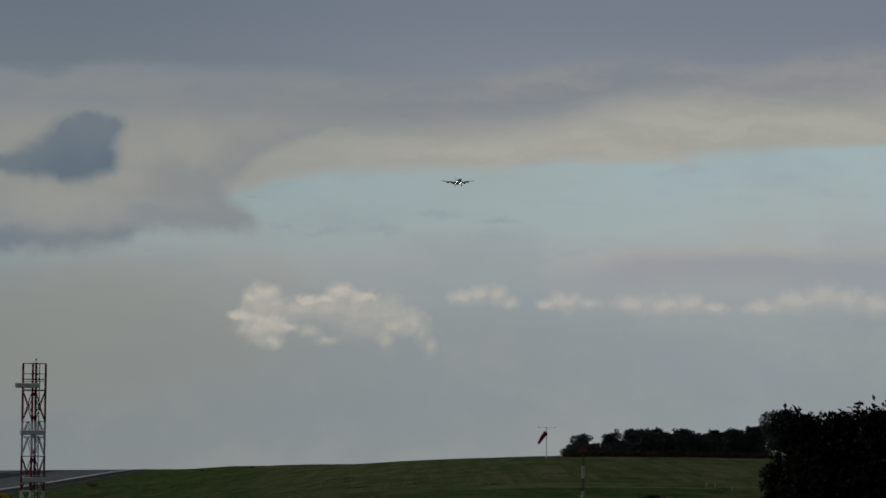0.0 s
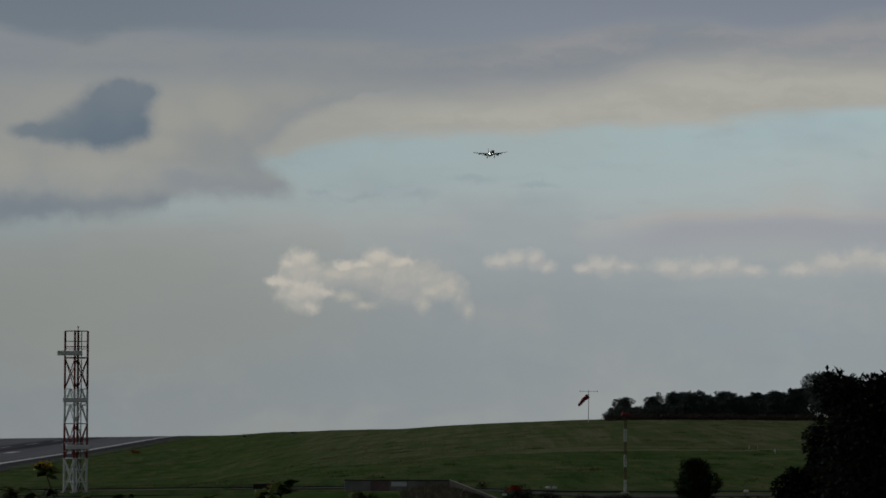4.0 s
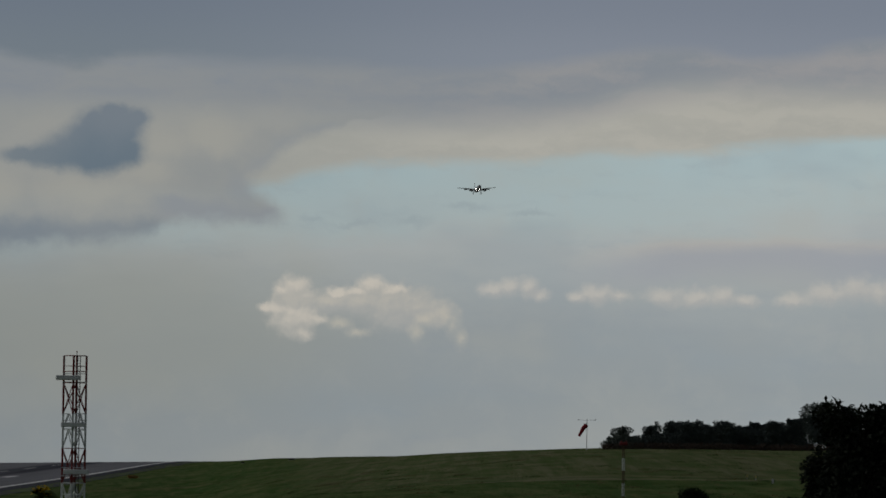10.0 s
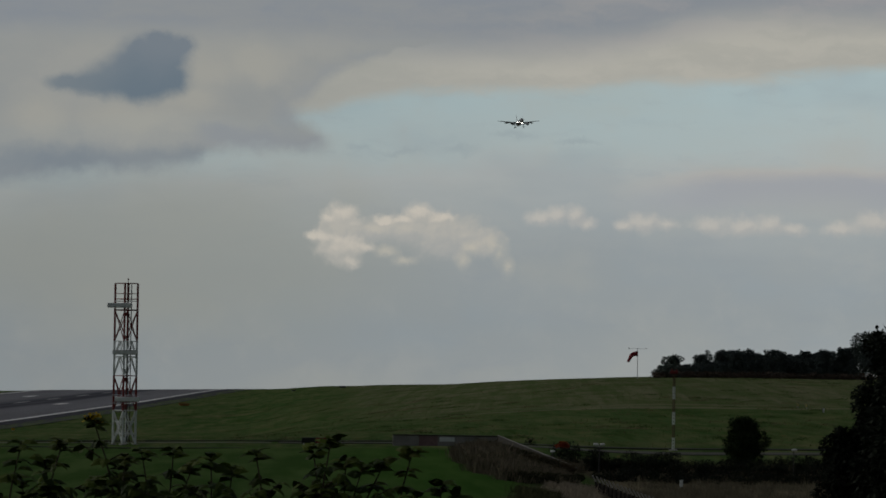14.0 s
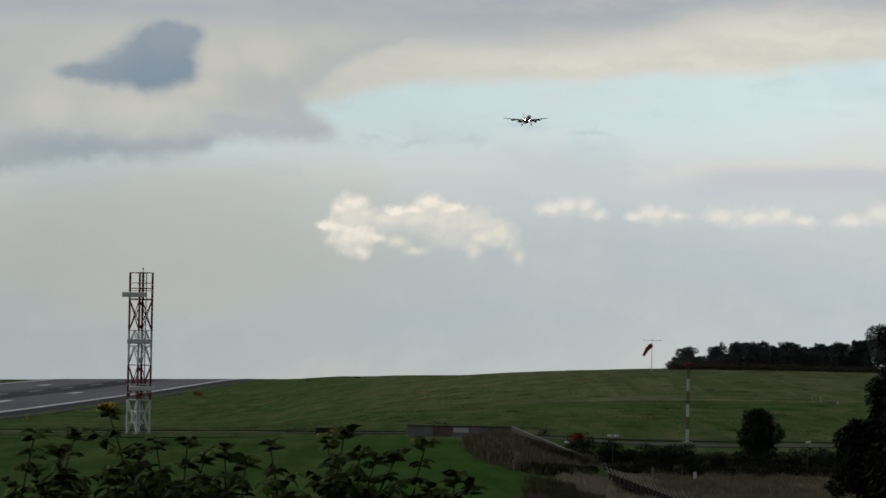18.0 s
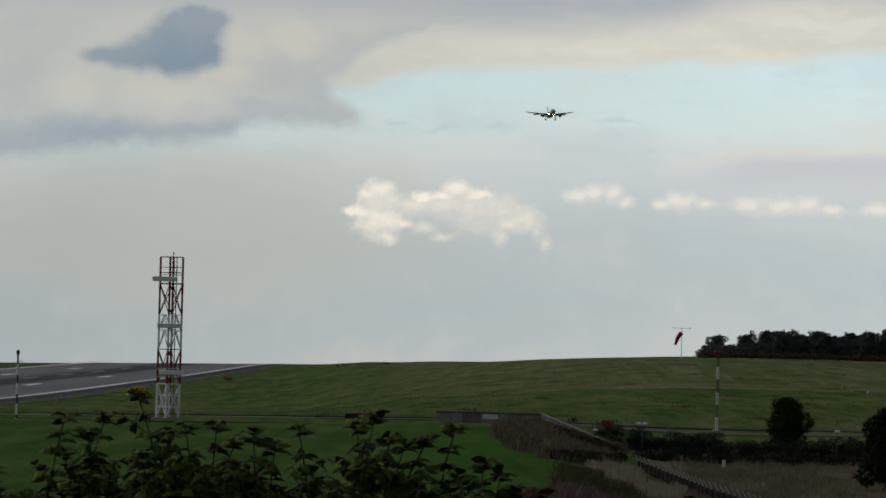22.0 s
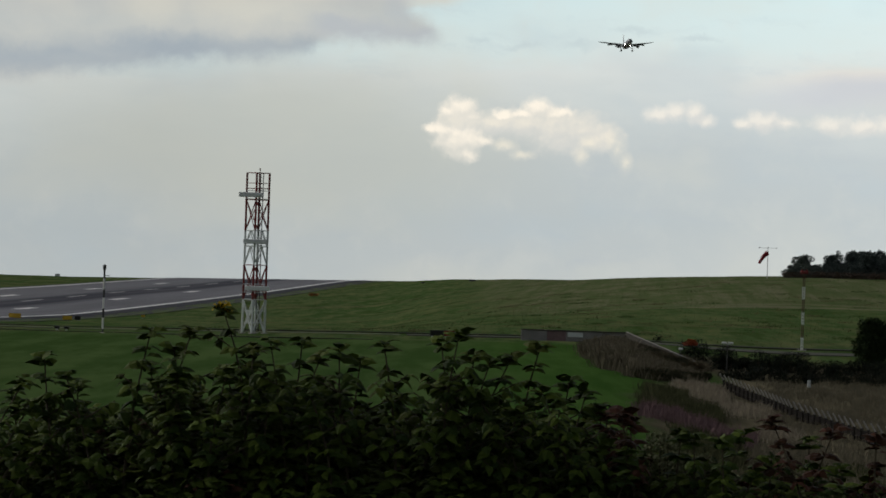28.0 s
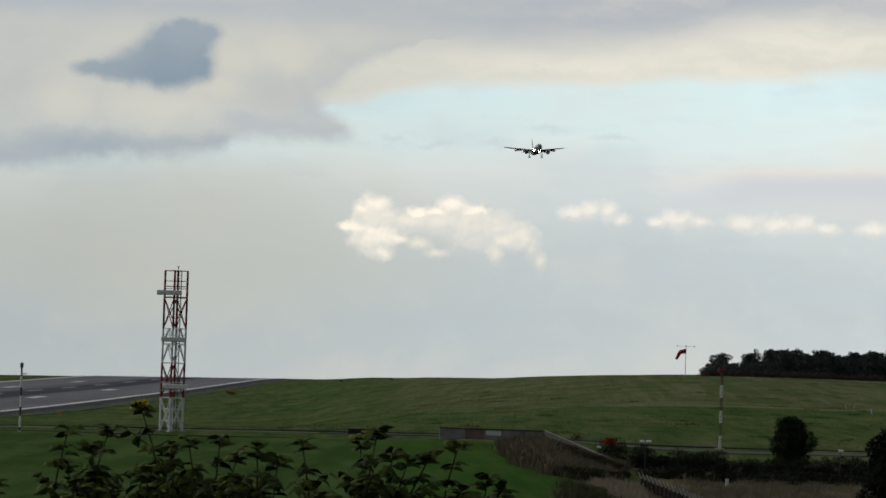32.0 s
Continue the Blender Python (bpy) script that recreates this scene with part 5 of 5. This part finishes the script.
for k, (u, v) in enumerate(TIPS):
    add_shoot(u, v, 11.8 + 0.5 * bank.random(), 0.75, bloom=(u == -386), red=(u in (300, 325, 342, 593, 702, 778)))
    for j in range(2):
        add_shoot(u + bank.uniform(-32, 32), v + bank.uniform(60, 125), 11.8 + 0.6 * bank.random(), 0.6, red=bank.random() < 0.06)
for k in range(620):
    u = bank.uniform(-930, 1010)
    layer = bank.random()
    v = np.interp(u, *tl) + bank.uniform(32, 105) + 215 * layer ** 1.3
    add_shoot(u, v, 12.7 - 1.0 * layer, 0.5, red=bank.random() < (0.22 if 255 < u < 340 else 0.35 if u > 520 else 0.09), big=bank.uniform(0.042, 0.056))

# pale seeding weeds in a gap of the bushes
def seeding_weeds(u0, u1, v0, v1, d, count):
    rng = np.random.default_rng(21)
    at = ground_at((u0 + u1) / 2, d)
    t = thing("seeding_weeds", at, "pale feathery seeding weeds between the bushes", "weeds")
    for k in range(count):
        f = (k + 0.5) / count
        u, dd = u0 + (u1 - u0) * f + rng.normal(0, 6), d + rng.uniform(-0.25, 0.25)
        tip = Vector((u * dd / FOCAL, dd, EYE.z - (v0 + (v1 - v0) * f + rng.uniform(-8, 45)) * dd / FOCAL)) - at
        foot = ground_at(u, dd) - at
        bm = bmesh.new()
        tube(bm, foot, tip, 0.004, 0.002, 5)
        stem = part("stem", bm, mat_stem, t)
        n = 110
        s = rng.random(n) ** 1.3 * 0.11
        places = np.array(tip) - np.outer(s, np.array((tip - foot).normalized())) + rng.normal(0, 1, (n, 3)) * [0.013, 0.013, 0.005]
        foliage("seed_head", places, rng.normal(0, 1, (n, 3)) * [1, 1, 0.6] + [0, 0, 0.5], 0.009 + 0.010 * rng.random(n), leaf_seed, stem, rng, True)


leaf_seed = leaf_material("pale_seed_heads", (0.085, 0.10, 0.048), (0.25, 0.26, 0.15), 0.9)
seeding_weeds(365, 520, 312, 368, 12.4, 60)

# ---- perimeter road, parapet, fence and small airfield things ----
mat_road = material("worn_road_asphalt", (0.066, 0.067, 0.053), 1.0, 0, 0.3, 0.3, 0.2, 3.0)
mat_black = material("black_sign_face", (0.012, 0.012, 0.012), 0.5, 0, 0.2, 4.0)
mat_sign_red = material("red_sign_face", (0.22, 0.032, 0.025), 0.5, 0, 0.15, 4.0)
mat_sign_yellow = material("yellow_sign_face", (0.55, 0.36, 0.03), 0.5, 0, 0.15, 4.0)
mat_brick = material("red_brick_panel", (0.19, 0.13, 0.13), 0.9, 0, 0.3, 3.0, 0.4)
mat_parapet = material("stained_concrete", (0.225, 0.22, 0.21), 0.95, 0, 0.4, 0.8, 0.4)
# concrete much darker than the parapet panels, for the coping and wing wall
mat_dark_concrete = material("dark_concrete", (0.052, 0.049, 0.040), 0.95, 0, 0.45, 0.8, 0.4)
mat_timber = material("dark_fence_timber", (0.022, 0.02, 0.018), 1.0, 0, 0.35, 4.0, 0.3, spec=0.02)
mat_rail = material("dull_grey_rail", (0.23, 0.225, 0.21), 0.8, 0, 0.3, 4.0)
mat_pale = material("weathered_fence_pale", (0.36, 0.35, 0.32), 0.85, 0, 0.3, 4.0)
mat_board = material("pale_yellow_board", (0.62, 0.56, 0.24), 0.5, 0, 0.1, 4.0)
mat_lamp_glass = material("pale_lamp_hood", (0.75, 0.76, 0.76), 0.4, 0, 0.08, 4.0)


def ground_strip(name, line, width, lift, mat, label, category):
    """A band on the ground along a line of (u, y)."""
    bm = bmesh.new()
    rows = []
    pts = []
    for (u0, y0), (u1, y1) in zip(line, line[1:]):
        for k in range(12):
            f = k / 12
            pts.append((u0 + (u1 - u0) * f, y0 + (y1 - y0) * f))
    for u, y in pts:
        row = []
        for o in (0, 0.5, 1):
            x, yy = u * y / FOCAL, y + width * o
            row.append(bm.verts.new((x, yy, float(height(x, yy)) + lift)))
        low = [bm.verts.new((row[0].co.x, row[0].co.y, row[0].co.z - lift - 0.2))]
        rows.append(low + row)
    for r0, r1 in zip(rows, rows[1:]):
        for j in range(3):
            bm.faces.new((r0[j], r1[j], r1[j + 1], r0[j + 1]))
    bmesh.ops.recalc_face_normals(bm, faces=bm.faces)
    return tagged(mesh_object(name, bm, mat), label, category, kind="structure")


ground_strip("perimeter_road", [(-60, 345), (122, 344), (300, 342.5), (470, 340), (640, 339), (900, 341), (1200, 343)], 3.2, 0.07, mat_road,
             "narrow grey perimeter road across the grass", "road")
# near-black colour for flat strips that draw the ditch and the rut without depth
mat_dark_strip = material("dark_ground_strip", (0.018, 0.022, 0.012), 0.95, 0, 0.4, 0.8, 0.4, 6.0)
ground_strip("ditch_edge", [(-900, 360), (-585, 358), (-200, 354), (122, 352), (300, 348), (470, 346.5), (640, 347.5), (900, 349), (1200, 351)], 1.9, 0.09, mat_dark_strip,
             "flat dark strip along the ditch behind the perimeter road", "verge")


mat_track = material("grassy_track", (0.105, 0.118, 0.070), 1.0, 0, 0.35, 0.3, 0.2, 3.0)
ground_strip("grass_track", [(-900, 350), (-585, 348), (-200, 345.5), (-60, 345)], 3.2, 0.05, mat_track, "overgrown grassy stretch of the perimeter road", "road")
ground_strip("wheel_rut", [(-900, 336), (-572, 334.5), (-322, 327), (-100, 326)], 1.0, 0.05, mat_dark_strip, "dark wheel rut across the lawn", "verge")


def box_sign(place, panels, h, label, turn=0.0):
    """A low guidance sign: panels of (width, face material) side by side on short legs."""
    t = thing("guidance_sign", place, label, "airfield sign", turn=turn)
    total = sum(w for w, m in panels)
    x = -total / 2
    for w, m in panels:
        bm = bmesh.new()
        box(bm, (x + w / 2, 0.11, 0.12 + h / 2), (w - 0.02, 0.2, h), 0.02)
        cabinet = part("cabinet", bm, mat_dark, t)
        bm = bmesh.new()
        box(bm, (x + w / 2, 0.0, 0.12 + h / 2), (w - 0.08, 0.03, h - 0.06), 0.01)
        part("face", bm, m, cabinet)
        x += w
    for k in range(3):
        bm = bmesh.new()
        tube(bm, (-total / 2 + 0.2 + k * (total - 0.4) / 2, 0.1, -0.25), (-total / 2 + 0.2 + k * (total - 0.4) / 2, 0.1, 0.16), 0.04, n=6)
        part("leg", bm, mat_grey, t)
    return t


box_sign(ground_at(3, 341), [(1.3, mat_black), (1.0, mat_sign_red)], 0.52, "low black and red airfield guidance sign beside the road")
box_sign(ground_at(29.5, 341), [(0.35, mat_lamp_glass)], 0.4, "small pale marker board beside a guidance sign")
box_sign(ground_at(-754, 716), [(2.4, mat_sign_yellow)], 0.95, "low yellow airfield guidance sign on the grass")
box_sign(ground_at(-661, 716), [(1.9, mat_sign_yellow)], 0.8, "low yellow airfield guidance sign on the grass")
box_sign(ground_at(-643, 715), [(1.2, mat_black)], 0.8, "low black guidance sign seen from behind")
box_sign(ground_at(-679, 341), [(0.5, mat_black)], 0.22, "small dark ground marker on the lawn")
box_sign(ground_at(-662, 340.5), [(0.5, mat_black)], 0.22, "small dark ground marker on the lawn")
box_sign(ground_at(-527, 775), [(0.8, mat_sign_yellow)], 0.5, "small yellow marker box beside the runway")
box_sign(ground_at(-681, 1338), [(1.9, mat_grey)], 0.9, "grey equipment box on the far crest")
box_sign(ground_at(53, 1078), [(1.9, mat_dark)], 0.55, "dark equipment box on the far crest")
box_sign(ground_at(-34, 1150), [(1.2, mat_dark)], 0.4, "small dark equipment box on the far crest")
for u, d, m in ((861, 512, mat_board), (876, 508, mat_board), (907, 488, mat_lamp_glass)):
    box_sign(ground_at(u, d), [(0.32, m)], 0.45, "small bright marker board on the slope", 0)


def marker_post(place):
    t = thing("marker_post", place, "short white marker post before the scrub", "post")
    bm = bmesh.new()
    box(bm, (0, 0, 0.22), (0.24, 0.14, 0.6), 0.03)
    part("post", bm, mat_white, t)
    bm = bmesh.new()
    box(bm, (0, 0, 0.54), (0.29, 0.2, 0.07), 0.02)
    part("cap", bm, mat_white, t)


marker_post(ground_at(655, 283))


# parapet over the road tunnel, with its wing wall
def parapet():
    y, x0, x1 = 338.0, 142.6 * 338 / FOCAL, 329 * 338 / FOCAL
    z = EYE.z - 157.9 * y / FOCAL
    wall = thing("parapet", (0, 0, 0), "weathered concrete parapet with brick panel and sloping wing wall", "wall")
    spans = [(x0, 9.8, mat_parapet), (9.8, 11.55, mat_brick), (11.55, x1, mat_parapet)]
    for a, b, m in spans:
        bm = bmesh.new()
        box(bm, ((a + b) / 2, y, z + 0.15), (b - a, 0.35, 1.55), 0.03)
        part("panel", bm, m, wall)
    bm = bmesh.new()
    box(bm, ((x0 + x1) / 2, y, z + 0.97), (x1 - x0 + 0.1, 0.5, 0.1), 0.02)
    part("coping", bm, mat_dark_concrete, wall)
    bm = bmesh.new()
    box(bm, (12.4, y - 0.2, z + 0.62), (1.4, 0.05, 0.42), 0.01)
    part("notice_board", bm, mat_white, wall, "white notice board")
    bm = bmesh.new()
    a, b = Vector((x1, y, z + 1.0)), Vector((475.6 * 302 / FOCAL, 302.0, EYE.z - 195.5 * 302 / FOCAL))
    vs = []
    for p in (a, b):
        for dx in (-0.12, 0.12):
            for dz in (0.0, -1.0):
                vs.append(bm.verts.new(p + Vector((dx, 0, dz))))
    for f in ((0, 2, 6, 4), (1, 5, 7, 3), (0, 4, 5, 1), (2, 3, 7, 6), (0, 1, 3, 2), (4, 6, 7, 5)):
        bm.faces.new([vs[k] for k in f])
    bmesh.ops.recalc_face_normals(bm, faces=bm.faces)
    part("wing_wall", bm, mat_dark_concrete, wall)
    bm = bmesh.new()
    tube(bm, a + Vector((0, 0, 0.06)), b + Vector((0, 0, 0.03)), 0.034, n=8)
    part("wing_coping", bm, mat_rail, wall, "pale rail along the wing wall")


parapet()


def street_lamp(place, h, heads, label):
    t = thing("street_lamp", place, label, "street lamp", "street lamps along the cutting")
    bm = bmesh.new()
    tube(bm, (0, 0, -0.3), (0, 0, h), 0.05, 0.035, n=8)
    part("column", bm, mat_dark, t, "dark steel lamp column")
    for sgn in heads:
        bm = bmesh.new()
        tube(bm, (0, 0, h - 0.12), (sgn * 0.16, 0, h + 0.02), 0.03, n=6)
        arm = part("arm", bm, mat_grey, t)
        bm = bmesh.new()
        box(bm, (sgn * 0.26, 0, h + 0.04), (0.40, 0.3, 0.17), 0.06)
        part("lantern", bm, mat_lamp_glass, arm, "pale lantern hood")


def lamp_at(u, v, d, heads, label):
    g = ground_at(u, d)
    street_lamp(g, EYE.z - v * d / FOCAL - g.z, heads, label)


lamp_at(508.4, 152, 292, (-1, 1), "grey street lamp with two pale lanterns in the scrub")
lamp_at(854.6, 157, 296, (0.2,), "grey street lamp with one pale lantern in the scrub")
lamp_at(425, 165, 311, (0.2,), "grey street lamp with one pale lantern beside the wall")


# pale fence down through the hollow
def fence():
    t = thing("fence", (0, 0, 0), "dark timber fence with pale splayed tops through the hollow", "fence")
    line = [(504, 262), (564, 245), (628, 226), (740, 203), (794, 194), (900, 180), (1060, 160)]
    pts = []
    for (u0, y0), (u1, y1) in zip(line, line[1:]):
        for k in range(20):
            f = k / 20
            pts.append(ground_at(u0 + (u1 - u0) * f, y0 + (y1 - y0) * f))
    # even steps
    out, left = [pts[0]], 2.1
    for a, b in zip(pts, pts[1:]):
        d, s = (b - a).length, left
        while s < d:
            out.append(a.lerp(b, s / d))
            s += 2.1
        left = s - d
    bm = bmesh.new()
    box(bm, (0, 0, 0.3), (0.16, 0.10, 0.9), 0.015)
    pale = mesh_object("pale", bm, mat_timber)
    bm = bmesh.new()
    tube(bm, (0, 0, 0.70), (-0.30, -0.05, 1.20), 0.058, 0.042, 6)
    top = mesh_object("pale_top", bm, mat_pale)
    first = True
    for p in out[:300]:
        a, b = (pale, top) if first else (new("pale", pale.data), new("pale_top", top.data))
        first = False
        a.parent, b.parent = t, t
        a.matrix_basis = b.matrix_basis = pose(p.x, p.y, p.z)
    for zz in (0.25, 0.6):
        bm = bmesh.new()
        for a, b in zip(out, out[1:]):
            tube(bm, a + Vector((0, 0.08, zz)), b + Vector((0, 0.08, zz)), 0.05, n=4)
        part("rail", bm, mat_timber, t)
    for a, b in zip(out, out[1:]):
        bm = bmesh.new()
        f = bm.faces.new([bm.verts.new(q) for q in (a + Vector((0, 0.14, -0.1)), b + Vector((0, 0.14, -0.1)), b + Vector((0, 0.14, 0.66)), a + Vector((0, 0.14, 0.66)))])
        ex = bmesh.ops.extrude_face_region(bm, geom=[f])
        bmesh.ops.translate(bm, verts=[v for v in ex["geom"] if isinstance(v, bmesh.types.BMVert)], vec=(0, 0.04, 0))
        part("board", bm, mat_timber, t)


fence()


# ---- what moves ----
def plane_pose(t):
    d = 4130.0 - 59.06 * t
    late = max(0.0, t - 22.0) / 9.0
    u = 412.0 - 2.75 * t - 0.182 * t**2 + 0.0098 * t**3 - 0.000155 * t**4
    v = 453.5 - 4.0 * t + 0.235 * t**2 - 0.0122 * t**3 + 0.000185 * t**4 - 2.3 * late**2
    # nose a little low on the slope, crabbing into the wind, wings near level
    return Matrix.Translation((u * d / FOCAL, d, EYE.z + v * d / FOCAL)) @ pose(0, 0, 0, -5.5, -1.6, 5.0)


SOCK = [(0, -50, -8), (0.7, -40, -15), (1.5, -22, -28), (3, -30, -12), (4.5, -38, -12), (6, -32, -8), (7, -40, -12), (9, -42, -10), (10, -48, -14), (12, -55, -12), (13, -38, -24),
        (14, -15, -45), (15, -30, -30), (16.5, -45, -12), (18, -42, -18), (19, -52, -14), (20, -25, -45), (21, -40, -25), (22, -50, -22), (23, -48, -10), (24, -36, -12), (25, -50, -15),
        (26.5, -46, -14), (28, -44, -14), (29, -8, -70), (29.5, -20, -45), (30, -20, -10), (31, -36, -10), (32, -12, -50)]


# the bird: seconds, line of sight, height over the eye level (both over the focal length), metres off
BIRD = [(0, 1500, 300, 170), (0.6, 1240, 215, 165), (1.0, 969, 138, 160), (1.4, 700, -50, 155), (2, 200, -150, 150), (3, -900, -200, 150), (8, -2600, 500, 160), (16, -1500, 1300, 170), (23, -300, 1250, 160), (24.3, -105, 720, 150),
        (24.5, -171, 521, 150), (24.6, -210, 416, 150), (24.7, -231, 348, 150), (24.8, -251, 288, 150), (25.0, -283, 137, 150), (25.3, -360, -60, 150), (26, -900, -80, 150), (27, -900, 420, 150),
        (27.9, -420, 820, 150), (28.3, -160, 480, 150), (28.5, -36, 289, 150), (28.6, 33, 185, 150), (28.7, 51, 137, 150), (28.8, 52, 63, 150), (28.9, 47, -1, 150), (29.1, 20, -110, 150), (29.5, -300, -190, 150),
        (30.2, -1000, -150, 150), (32, -2400, 100, 150)]


def motions():
    walk(plane, [(t, plane_pose(t)) for t in range(0, 33, 2)])
    walk(backdrop, [(t, pose(-1.29 * (t - 16.0), SKY_FAR, EYE.z)) for t in (0, 16, 32)])
    walk(cloud_bank, [(t, pose(-1.99 * (t - 10.0), BANK_FAR, EYE.z)) for t in (0, 16, 32)])
    walk(bird, [(t, pose(u * d / FOCAL, d, EYE.z + v * d / FOCAL, 0, 12, 60)) for t, u, v, d in BIRD])
    walk(sock, [(t, pose(-0.1, 0, 5.1, 0, a, 12)) for t, a, b in SOCK])
    walk(sock_tail, [(t, pose(-1.12, 0, 0, 0, b, 0)) for t, a, b in SOCK])


motions()
